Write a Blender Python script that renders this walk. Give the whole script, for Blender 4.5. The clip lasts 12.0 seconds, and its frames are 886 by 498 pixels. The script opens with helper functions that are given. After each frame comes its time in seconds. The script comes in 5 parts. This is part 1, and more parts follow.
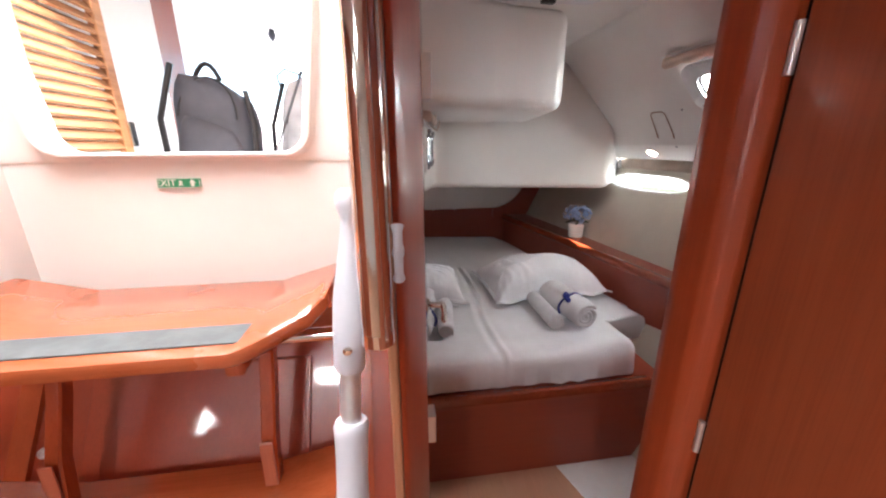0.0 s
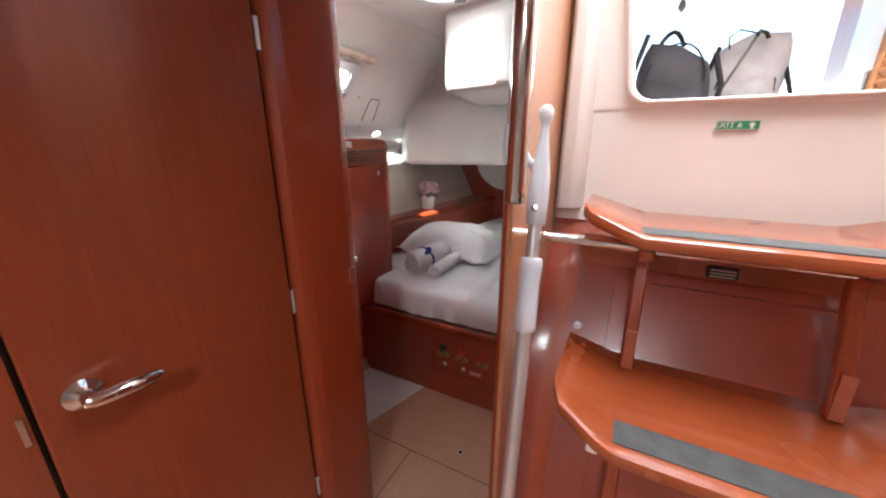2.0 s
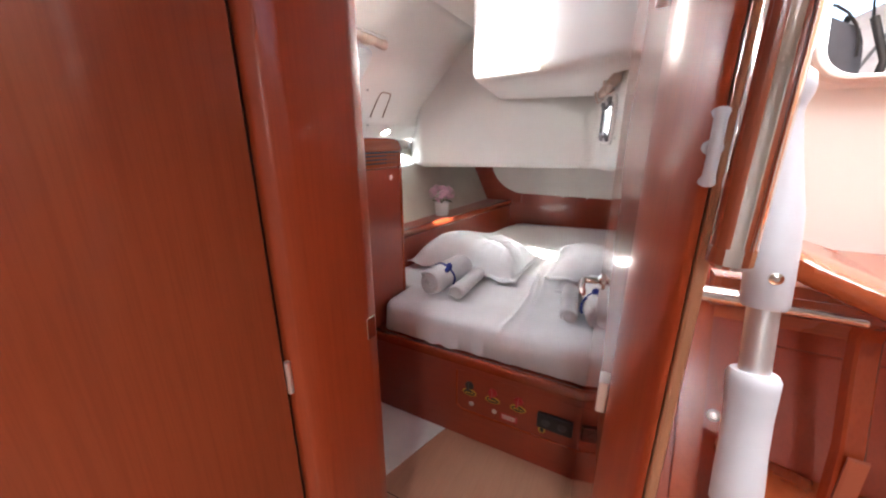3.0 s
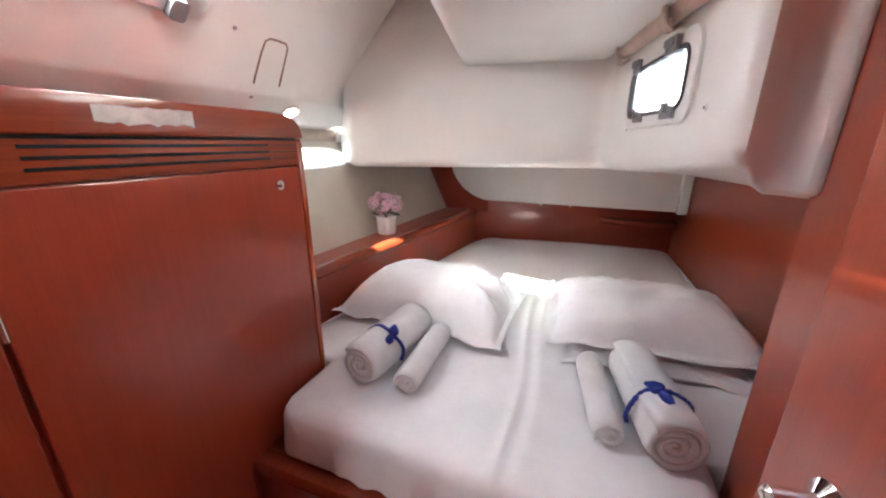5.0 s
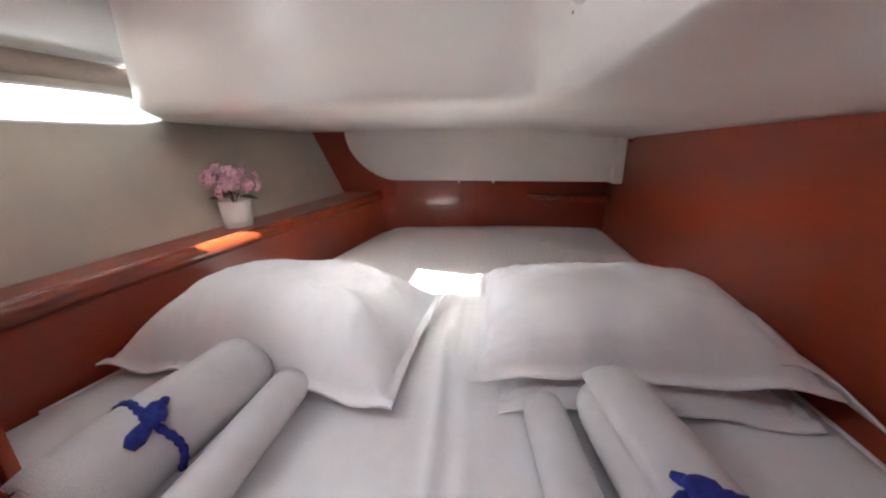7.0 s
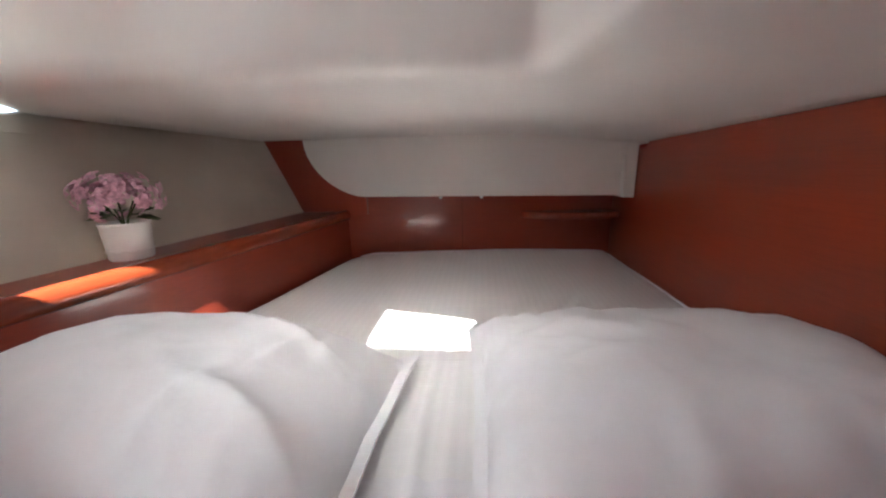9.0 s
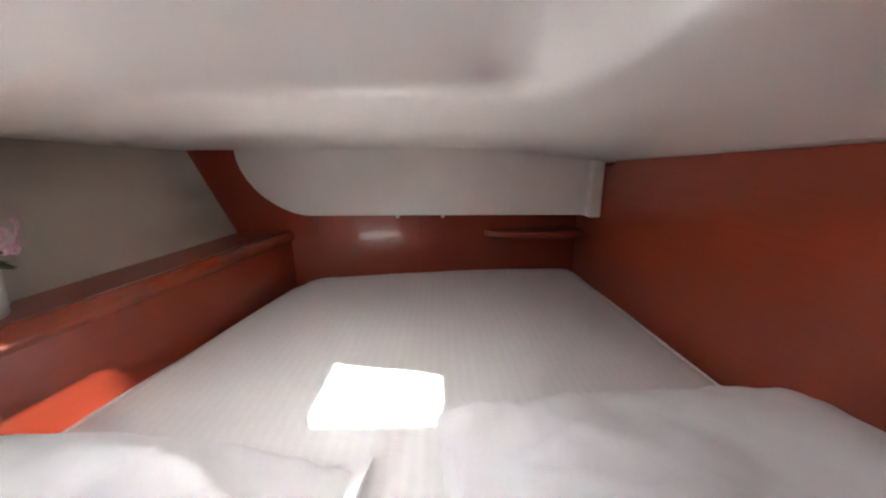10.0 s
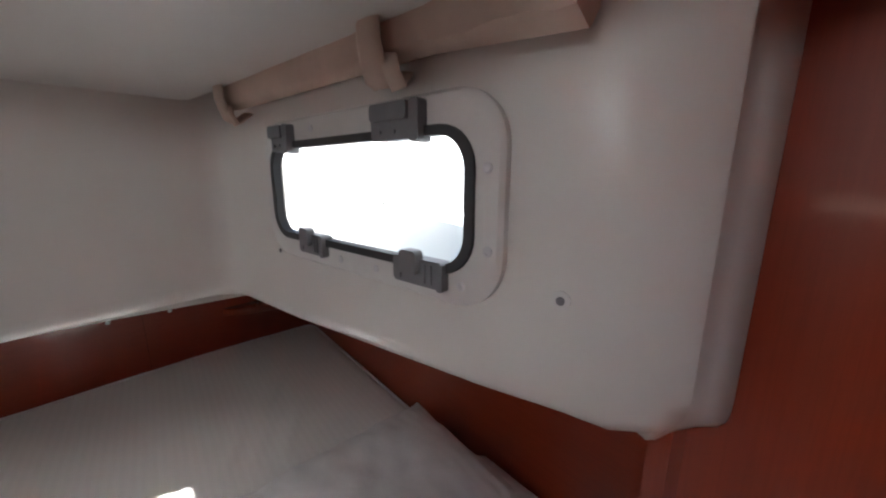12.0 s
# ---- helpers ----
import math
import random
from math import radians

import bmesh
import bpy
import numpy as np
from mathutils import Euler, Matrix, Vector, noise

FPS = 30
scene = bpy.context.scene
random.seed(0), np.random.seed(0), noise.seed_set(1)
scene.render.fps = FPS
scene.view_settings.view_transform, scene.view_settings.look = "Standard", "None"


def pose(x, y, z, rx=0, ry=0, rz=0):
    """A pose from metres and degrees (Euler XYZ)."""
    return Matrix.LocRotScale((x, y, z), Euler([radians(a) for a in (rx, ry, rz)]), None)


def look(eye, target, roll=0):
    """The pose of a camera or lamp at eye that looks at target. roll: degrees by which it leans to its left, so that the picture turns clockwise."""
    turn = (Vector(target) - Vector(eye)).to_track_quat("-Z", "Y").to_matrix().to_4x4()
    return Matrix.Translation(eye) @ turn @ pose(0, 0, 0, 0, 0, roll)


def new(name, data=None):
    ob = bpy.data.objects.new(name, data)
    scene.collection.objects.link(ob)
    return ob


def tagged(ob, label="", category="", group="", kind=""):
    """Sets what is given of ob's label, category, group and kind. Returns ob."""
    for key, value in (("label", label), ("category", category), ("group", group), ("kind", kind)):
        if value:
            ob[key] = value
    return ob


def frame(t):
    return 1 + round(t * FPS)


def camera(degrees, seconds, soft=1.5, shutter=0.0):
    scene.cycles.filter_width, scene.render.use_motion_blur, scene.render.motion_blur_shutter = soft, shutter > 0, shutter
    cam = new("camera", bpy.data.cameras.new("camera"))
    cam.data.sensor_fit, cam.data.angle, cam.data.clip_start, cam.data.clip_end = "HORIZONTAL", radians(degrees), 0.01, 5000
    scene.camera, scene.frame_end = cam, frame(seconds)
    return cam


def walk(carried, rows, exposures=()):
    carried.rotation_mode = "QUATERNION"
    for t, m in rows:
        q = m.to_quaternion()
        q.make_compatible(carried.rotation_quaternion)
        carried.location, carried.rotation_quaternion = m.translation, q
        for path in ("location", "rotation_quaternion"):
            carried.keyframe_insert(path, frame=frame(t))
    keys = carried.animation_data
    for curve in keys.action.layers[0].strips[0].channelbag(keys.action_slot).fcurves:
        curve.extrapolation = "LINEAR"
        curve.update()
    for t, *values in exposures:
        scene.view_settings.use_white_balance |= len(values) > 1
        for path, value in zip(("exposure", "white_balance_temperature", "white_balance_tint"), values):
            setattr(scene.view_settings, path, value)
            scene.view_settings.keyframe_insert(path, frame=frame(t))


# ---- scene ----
cam = camera(103.1, 12.0, 2.2)
PATH = [
    (0, (-0.005, 0.277, 1.456), (0.265, 2.177, 0.894), -0.3),
    (0.5, (-0.137, 0.145, 1.447), (-0.18, 2.06, 0.87), -0.5),
    (1, (-0.296, 0.048, 1.428), (-0.794, 1.889, 0.827), -0.4),
    (1.5, (-0.476, 0.016, 1.393), (-1.277, 1.749, 0.797), -0.3),
    (2, (-0.599, 0.034, 1.356), (-1.488, 1.728, 0.773), -0.0),
    (2.5, (-0.729, 0.127, 1.356), (-1.624, 1.821, 0.781), 0.2),
    (3, (-0.845, 0.254, 1.358), (-1.736, 1.946, 0.771), -0.2),
    (5, (-1.139, 0.943, 1.299), (-1.808, 2.737, 0.72), 0.2),
    (5.5, (-1.144, 1.101, 1.29), (-1.676, 2.936, 0.699), -0.1),
    (6, (-1.133, 1.271, 1.245), (-1.564, 3.129, 0.641), -0.3),
    (6.5, (-1.138, 1.382, 1.168), (-1.485, 3.261, 0.578), -0.5),
    (8.5, (-1.142, 1.699, 1.042), (-1.377, 3.595, 0.451), -1.6),
    (9, (-1.164, 1.811, 1.039), (-1.376, 3.743, 0.565), -1.3),
    (9.5, (-1.173, 1.927, 1.058), (-1.274, 3.864, 0.573), -0.8),
    (10, (-1.183, 1.988, 1.11), (-1.153, 3.93, 0.63), -0.4),
    (10.5, (-1.185, 1.988, 1.262), (-1.031, 3.921, 0.757), 0.1),
    (11, (-1.191, 1.931, 1.361), (-0.779, 3.824, 0.848), 0.3),
    (11.5, (-1.170, 1.796, 1.413), (-0.348, 3.557, 0.938), 0.5),
    (12, (-1.156, 1.668, 1.463), (0.085, 3.18, 1.046), 0.1),
]
EXPOSURES = [(0.0, 3.8), (0.5, 3.1), (1.0, 2.9), (1.5, 3.1), (2.0, 3.25), (2.5, 3.55), (3.0, 3.8), (5.0, 4.0), (5.5, 3.9), (6.5, 3.65), (8.5, 3.5), (9.0, 3.4), (10.0, 3.55), (10.5, 3.4), (11.0, 3.2), (11.5, 2.8), (12.0, 2.35)]
walk(cam, [(t, look(eye, target, roll)) for t, eye, target, roll in PATH], EXPOSURES)

# ---- world, sun, daylight in the openings ----
SUN_WAY = Vector((0.02, 1.06, -1.0)).normalized()
world = bpy.data.worlds.new("sky")
scene.world = world
world.use_nodes = True
wn = world.node_tree.nodes
sky = wn.new("ShaderNodeTexSky")
sky.sky_type, sky.sun_disc = "NISHITA", False
sky.sun_elevation, sky.sun_rotation = math.asin(-SUN_WAY.z), math.atan2(-SUN_WAY.x, -SUN_WAY.y)
world.node_tree.links.new(sky.outputs[0], wn["Background"].inputs["Color"])
wn["Background"].inputs["Strength"].default_value = 0.06


def lamp_sun():
    data = bpy.data.lights.new("sun", "SUN")
    data.energy, data.angle, data.color = 5.0, radians(0.5), (1.0, 0.965, 0.93)
    ob = new("sun", data)
    ob.matrix_world = look((0, -6, 8), Vector((0, -6, 8)) + SUN_WAY)


def opening_light(name, eye, target, w, h, watts, colour=(0.97, 0.98, 1.0)):
    data = bpy.data.lights.new(name, "AREA")
    data.shape, data.size, data.size_y, data.energy, data.color = "RECTANGLE", w, h, watts, colour
    ob = new(name, data)
    ob.matrix_world = look(eye, target)
    return ob


MID = -0.395          # the boat's middle line
lamp_sun()
opening_light("deck_hatch_daylight", (MID - 0.95, 1.36, 1.985), (MID - 0.95, 1.36, 0), 0.27, 0.45, 0.02)
for side in (-1, 1):
    opening_light("portlight_daylight", (MID + side * 1.645, 1.52, 1.69), (MID + side * 0.9, 1.52, 1.05), 0.3, 0.12, 0.40)
    opening_light("slot_window_daylight", (MID + side * 2.07, 2.35, 1.23), (MID + side * 1.0, 2.2, 0.9), 0.5, 0.07, 0.09)
    opening_light("cockpit_hatch_daylight", (MID + side * 0.5, 2.06, 1.46), (MID + side * 1.5, 2.25, 1.0), 0.3, 0.12, 0.05)
opening_light("companionway_daylight", (MID, 1.16, 1.80), (MID, 0.2, 1.1), 0.45, 0.6, 1.1)
opening_light("sliding_hatch_daylight", (MID, 0.58, 2.42), (MID, 0.72, 1.2), 0.5, 0.55, 1.7)
opening_light("saloon_hatch_daylight", (-0.53, -0.95, 1.985), (-0.50, -0.70, 0), 0.20, 0.20, 2.05)
opening_light("saloon_hatch_daylight", (-1.75, -1.48, 1.985), (-1.4, -1.1, 0), 0.38, 0.38, 2.2)


# ---- materials ----
def shader(name, base, rough=0.5, metal=0.0, coat=0.0, coat_rough=0.05):
    m = bpy.data.materials.new(name)
    m.use_nodes = True
    b = m.node_tree.nodes["Principled BSDF"]
    b.inputs["Base Color"].default_value = (*base, 1)
    b.inputs["Roughness"].default_value, b.inputs["Metallic"].default_value = rough, metal
    b.inputs["Coat Weight"].default_value, b.inputs["Coat Roughness"].default_value = coat, coat_rough
    return m, m.node_tree, b


def mapped(nt, scale):
    tc = nt.nodes.new("ShaderNodeTexCoord")
    mp = nt.nodes.new("ShaderNodeMapping")
    mp.inputs["Scale"].default_value = scale
    nt.links.new(tc.outputs["Object"], mp.inputs["Vector"])
    return mp.outputs["Vector"]


def noise_node(nt, vec, scale, detail=4.0, rough=0.55):
    n = nt.nodes.new("ShaderNodeTexNoise")
    n.inputs["Scale"].default_value, n.inputs["Detail"].default_value, n.inputs["Roughness"].default_value = scale, detail, rough
    nt.links.new(vec, n.inputs["Vector"])
    return n.outputs["Fac"]


def ramp(nt, fac, *stops):
    r = nt.nodes.new("ShaderNodeValToRGB")
    while len(r.color_ramp.elements) < len(stops):
        r.color_ramp.elements.new(0.5)
    for e, (p, c) in zip(r.color_ramp.elements, stops):
        e.position, e.color = p, (*c, 1)
    nt.links.new(fac, r.inputs["Fac"])
    return r.outputs["Color"]


def mix(nt, kind, fac, a, b):
    n = nt.nodes.new("ShaderNodeMix")
    n.data_type, n.blend_type = "RGBA", kind
    n.inputs["Factor"].default_value = fac
    nt.links.new(a, n.inputs["A"])
    nt.links.new(b, n.inputs["B"])
    return n.outputs["Result"]


def bump(nt, b, fac, strength, dist=0.002):
    n = nt.nodes.new("ShaderNodeBump")
    n.inputs["Strength"].default_value, n.inputs["Distance"].default_value = strength, dist
    nt.links.new(fac, n.inputs["Height"])
    nt.links.new(n.outputs["Normal"], b.inputs["Normal"])


def wood(name, dark, light, along="z", rough=0.32, coat=0.6, coat_rough=0.08, fine=1.0):
    """Varnished veneer with a straight grain along one axis."""
    m, nt, b = shader(name, light, rough, 0, coat, coat_rough)
    k = {"x": (2, 70, 70), "y": (70, 2, 70), "z": (70, 70, 2)}[along]
    k2 = {"x": (0.6, 9, 9), "y": (9, 0.6, 9), "z": (9, 9, 0.6)}[along]
    grain = ramp(nt, noise_node(nt, mapped(nt, k), 1.0 * fine, 6, 0.6), (0.3, dark), (0.7, light))
    band = noise_node(nt, mapped(nt, k2), 1.0, 3)
    tone = ramp(nt, band, (0.25, (0.90, 0.89, 0.88)), (0.75, (1.0, 1.0, 1.0)))
    pores = noise_node(nt, mapped(nt, tuple(v * 4 for v in k)), 1.0, 2)
    spots = ramp(nt, pores, (0.40, (0.95, 0.94, 0.93)), (0.5, (1, 1, 1)))
    col = mix(nt, "MULTIPLY", 1.0, mix(nt, "MULTIPLY", 0.8, grain, tone), spots)
    nt.links.new(col, b.inputs["Base Color"])
    smear = noise_node(nt, mapped(nt, (3, 3, 3)), 1.5, 4)
    rr = nt.nodes.new("ShaderNodeMapRange")
    rr.inputs["To Min"].default_value, rr.inputs["To Max"].default_value = rough - 0.03, rough + 0.06
    nt.links.new(smear, rr.inputs["Value"])
    nt.links.new(rr.outputs["Result"], b.inputs["Roughness"])
    bump(nt, b, pores, 0.05, 0.0005)
    return m


def mottled(name, base, rough, amount=0.06, scale=3.0, fine=120.0, relief=0.05, dist=0.001, coat=0.0, metal=0.0):
    m, nt, b = shader(name, base, rough, metal, coat, 0.15)
    big = noise_node(nt, mapped(nt, (1, 1, 1)), scale, 5)
    lo = tuple(max(0, c * (1 - amount * 2)) for c in base)
    hi = tuple(min(1, c * (1 + amount)) for c in base)
    nt.links.new(ramp(nt, big, (0.3, lo), (0.7, hi)), b.inputs["Base Color"])
    bump(nt, b, noise_node(nt, mapped(nt, (1, 1, 1)), fine, 3), relief, dist)
    return m


RED_D, RED_L = (0.30, 0.042, 0.017), (0.33, 0.049, 0.019)
M_RED = wood("mahogany_upright", RED_D, RED_L, "z", 0.30, 0.5, 0.10)
M_RED_X = wood("mahogany_across", RED_D, RED_L, "x", 0.30, 0.5, 0.10)
M_RED_Y = wood("mahogany_lengthwise", RED_D, RED_L, "y", 0.30, 0.5, 0.10)
M_PANEL = wood("mahogany_high_gloss", RED_D, RED_L, "z", 0.28, 1.0, 0.05)
M_TRIM = wood("mahogany_solid_trim", (0.34, 0.057, 0.018), (0.39, 0.069, 0.022), "z", 0.22, 0.8, 0.05)
M_TRIM_Y = wood("mahogany_solid_nosing", (0.22, 0.036, 0.013), (0.29, 0.050, 0.017), "y", 0.22, 0.8, 0.06)
# same wood as the trim, base lightened for the companionway light on it
M_TREAD = wood("worn_varnished_tread", (0.41, 0.090, 0.030), (0.47, 0.115, 0.040), "x", 0.25, 0.8, 0.08)
M_DOOR = wood("brown_mahogany_door_veneer", (0.31, 0.067, 0.026), (0.36, 0.083, 0.033), "z", 0.30, 0.5, 0.10)
M_POST = wood("satin_mahogany_post", (0.37, 0.060, 0.019), (0.42, 0.072, 0.023), "z", 0.36, 0.25, 0.15)
M_WORN = wood("worn_bare_bracket", (0.38, 0.10, 0.05), (0.43, 0.13, 0.07), "z", 0.35, 0.5, 0.12)
# mahogany with strong daylight put into a paler base; ledge scratches share it
M_CHEEK = wood("pale_cheek_veneer", (0.47, 0.215, 0.115), (0.54, 0.26, 0.145), "z", 0.3, 0.5, 0.12)
M_LOUVRE = wood("teak_louvre", (0.35, 0.15, 0.06), (0.55, 0.27, 0.12), "y", 0.5, 0.1)
M_SOLE = wood("laminate_sole", (0.51, 0.270, 0.170), (0.54, 0.290, 0.183), "y", 0.42, 0.2, 0.2)
M_LINER = mottled("white_moulded_liner", (0.80, 0.78, 0.755), 0.36, 0.03, 2.5, 60, 0.03, 0.002, 0.12)
M_GEL = mottled("white_gelcoat", (0.82, 0.80, 0.78), 0.28, 0.02, 3, 80, 0.02, 0.001, 0.3)
M_VINYL = mottled("cream_wall_vinyl", (0.54, 0.49, 0.42), 0.75, 0.05, 4, 260, 0.25, 0.001)
M_WHITE_FLOOR = mottled("white_nonslip_floor", (0.78, 0.77, 0.75), 0.5, 0.04, 6, 300, 0.2, 0.001)
M_PLASTIC = mottled("white_plastic", (0.76, 0.75, 0.74), 0.38, 0.03, 20, 150, 0.04, 0.0006)
M_HOOK = mottled("bluish_white_nylon", (0.62, 0.64, 0.71), 0.38, 0.04, 18, 150, 0.05, 0.0006)
M_ALU = mottled("satin_aluminium", (0.74, 0.74, 0.76), 0.34, 0.04, 14, 200, 0.05, 0.0005, 0, 0.7)
M_CHROME = mottled("polished_steel", (0.80, 0.79, 0.78), 0.09, 0.03, 18, 90, 0.03, 0.0005, 0, 1.0)
M_GREYP = mottled("grey_plastic_latch", (0.21, 0.21, 0.23), 0.5, 0.08, 25, 200, 0.1, 0.0006)
M_BLACK = mottled("black_plastic", (0.018, 0.018, 0.02), 0.45, 0.1, 25, 200, 0.1, 0.0006)
M_RUBBER = mottled("dark_rubber_seal", (0.05, 0.05, 0.055), 0.6, 0.1, 30, 200, 0.1, 0.0006)
M_GRIP = mottled("grey_antislip_strip", (0.13, 0.145, 0.15), 0.9, 0.12, 30, 900, 0.8, 0.001)
M_BLUE = mottled("blue_cord", (0.022, 0.035, 0.28), 0.85, 0.2, 60, 700, 0.6, 0.001)
M_TOWEL = mottled("white_terry", (0.79, 0.785, 0.80), 0.95, 0.04, 14, 650, 0.9, 0.003)
M_CURTAIN = mottled("beige_curtain", (0.68, 0.54, 0.46), 0.9, 0.08, 12, 600, 0.4, 0.001)
M_BLIND = mottled("taupe_blind_cloth", (0.46, 0.38, 0.32), 0.9, 0.08, 12, 600, 0.4, 0.001)
M_PACK = mottled("charcoal_nylon", (0.075, 0.077, 0.095), 0.7, 0.15, 9, 500, 0.4, 0.001)
M_PACK2 = mottled("pale_nylon", (0.80, 0.79, 0.82), 0.7, 0.15, 9, 500, 0.4, 0.001)
M_GREEN = mottled("sign_green", (0.02, 0.27, 0.12), 0.5, 0.05, 30)
M_SIGNW = mottled("sign_white", (0.75, 0.8, 0.75), 0.5, 0.03, 30)
M_PETAL_P = mottled("pink_petals", (0.72, 0.42, 0.52), 0.7, 0.18, 60, 200, 0.1)
M_PETAL_B = mottled("blue_petals", (0.30, 0.42, 0.66), 0.7, 0.18, 60, 200, 0.1)
M_LEAF = mottled("leaf_green", (0.06, 0.09, 0.03), 0.6, 0.2, 50)
M_POT = mottled("white_ceramic", (0.78, 0.77, 0.75), 0.3, 0.03, 12, 90, 0.04, 0.001, 0.4)
M_YELLOW = mottled("yellow_label", (0.65, 0.42, 0.05), 0.5, 0.05, 40)
M_REDP = mottled("red_plastic", (0.5, 0.02, 0.03), 0.4, 0.08, 30)
M_SHADE = mottled("brown_blind_cloth", (0.28, 0.14, 0.08), 0.9, 0.1, 12, 500, 0.3)
M_PAPER = mottled("torn_label_paper", (0.66, 0.60, 0.55), 0.85, 0.12, 40, 300, 0.3)
M_DARK = mottled("dark_gap", (0.012, 0.008, 0.006), 0.9, 0.1, 20)


def make_sheet():
    m, nt, b = shader("striped_cotton_sheet", (0.80, 0.77, 0.75), 0.8)
    w = nt.nodes.new("ShaderNodeTexWave")
    w.wave_type, w.bands_direction, w.wave_profile = "BANDS", "X", "SIN"
    w.inputs["Scale"].default_value, w.inputs["Distortion"].default_value = 12.5, 0.2
    nt.links.new(mapped(nt, (1, 0.04, 0.3)), w.inputs["Vector"])
    nt.links.new(ramp(nt, w.outputs["Fac"], (0.35, (0.790, 0.780, 0.780)), (0.65, (0.806, 0.796, 0.796))), b.inputs["Base Color"])
    rr = nt.nodes.new("ShaderNodeMapRange")
    rr.inputs["To Min"].default_value, rr.inputs["To Max"].default_value = 0.85, 0.72
    nt.links.new(w.outputs["Fac"], rr.inputs["Value"])
    nt.links.new(rr.outputs["Result"], b.inputs["Roughness"])
    bump(nt, b, noise_node(nt, mapped(nt, (1, 1, 1)), 14, 5), 0.25, 0.006)
    return m


def make_glass(name="clear_acrylic"):
    m, nt, b = shader(name, (0.9, 0.97, 0.96), 0.03)
    b.inputs["Transmission Weight"].default_value, b.inputs["IOR"].default_value = 1.0, 1.1
    return m


def make_glow(name, colour, strength):
    m, nt, b = shader(name, colour, 0.4)
    b.inputs["Emission Color"].default_value, b.inputs["Emission Strength"].default_value = (*colour, 1), strength
    return m


M_SHEET = make_sheet()
M_COTTON = mottled("white_cotton", (0.80, 0.795, 0.82), 0.8, 0.03, 9, 18, 0.3, 0.006)
M_GLASS = make_glass()
M_BULB = make_glow("lit_spot_lens", (1.0, 0.96, 0.9), 6.0)


# ---- building helpers ----
def link(name, bm, material, parent=None, label="", smooth=False, fix=True):
    me = bpy.data.meshes.new(name)
    if fix:
        bmesh.ops.recalc_face_normals(bm, faces=bm.faces[:])
    bm.to_mesh(me)
    bm.free()
    for mat in (material if isinstance(material, (list, tuple)) else [material]):
        me.materials.append(mat)
    if smooth:
        for p in me.polygons:
            p.use_smooth = True
        me.set_sharp_from_angle(angle=radians(smooth if smooth > 1 else 40))
    ob = new(name, me)
    if parent:
        ob.parent = parent
        ob.matrix_parent_inverse = Matrix.Translation(parent["base"]).inverted() if "base" in parent else Matrix()
    if label:
        ob["label"] = label
    return ob


part = link


def thing(name, base, label, category, group="", kind=""):
    ob = new(name)
    ob.empty_display_size = 0.05
    ob.location = base
    ob["base"] = base
    return tagged(ob, label, category, group, kind)


def setting(name, bm, material, label, category, smooth=False):
    return tagged(link(name, bm, material, None, "", smooth), label, category, "", "structure")


def box(x0, x1, y0, y1, z0, z1, bevel=0.0, seg=2, bm=None):
    bm2 = bmesh.new()
    bmesh.ops.create_cube(bm2, size=1)
    for v in bm2.verts:
        v.co = Vector(((x0 + x1) / 2 + v.co.x * (x1 - x0), (y0 + y1) / 2 + v.co.y * (y1 - y0), (z0 + z1) / 2 + v.co.z * (z1 - z0)))
    if bevel:
        bmesh.ops.bevel(bm2, geom=bm2.edges[:], offset=bevel, segments=seg, profile=0.5, affect="EDGES")
    return join(bm, bm2)


def join(bm, extra):
    if bm is None:
        return extra
    me = bpy.data.meshes.new("tmp")
    extra.to_mesh(me)
    extra.free()
    bm.from_mesh(me)
    bpy.data.meshes.remove(me)
    return bm


def prism(points, axis, lo, hi, bevel=0.0, seg=2, bm=None):
    """A polygon in the plane across axis, drawn out from lo to hi."""
    bm2 = bmesh.new()

    def at(p, h):
        return {"x": (h, p[0], p[1]), "y": (p[0], h, p[1]), "z": (p[0], p[1], h)}[axis]
    a = [bm2.verts.new(at(p, lo)) for p in points]
    b = [bm2.verts.new(at(p, hi)) for p in points]
    bm2.faces.new(a)
    bm2.faces.new(b[::-1])
    n = len(points)
    for i in range(n):
        bm2.faces.new((a[i], a[(i + 1) % n], b[(i + 1) % n], b[i]))
    bmesh.ops.recalc_face_normals(bm2, faces=bm2.faces[:])
    if bevel:
        bmesh.ops.bevel(bm2, geom=bm2.edges[:], offset=bevel, segments=seg, profile=0.5, affect="EDGES")
    return join(bm, bm2)


def tube(points, radius, seg=12, bm=None, caps=True):
    """A round bar along a line of points; radius may be one number or one for each point."""
    bm2 = bmesh.new()
    pts = [Vector(p) for p in points]
    rad = radius if isinstance(radius, (list, tuple)) else [radius] * len(pts)
    rings = []
    ref = None
    for i, p in enumerate(pts):
        d = (pts[min(i + 1, len(pts) - 1)] - pts[max(i - 1, 0)]).normalized()
        if ref is None:
            ref = Vector((0, 0, 1)) if abs(d.z) < 0.9 else Vector((1, 0, 0))
        s = d.cross(ref).normalized()
        ref = s.cross(d).normalized()
        rings.append([bm2.verts.new(p + rad[i] * (math.cos(a) * s + math.sin(a) * ref)) for a in (2 * math.pi * k / seg for k in range(seg))])
    for r, q in zip(rings, rings[1:]):
        for k in range(seg):
            bm2.faces.new((r[k], r[(k + 1) % seg], q[(k + 1) % seg], q[k]))
    if caps:
        bm2.faces.new(rings[0])
        bm2.faces.new(rings[-1][::-1])
    return join(bm, bm2)


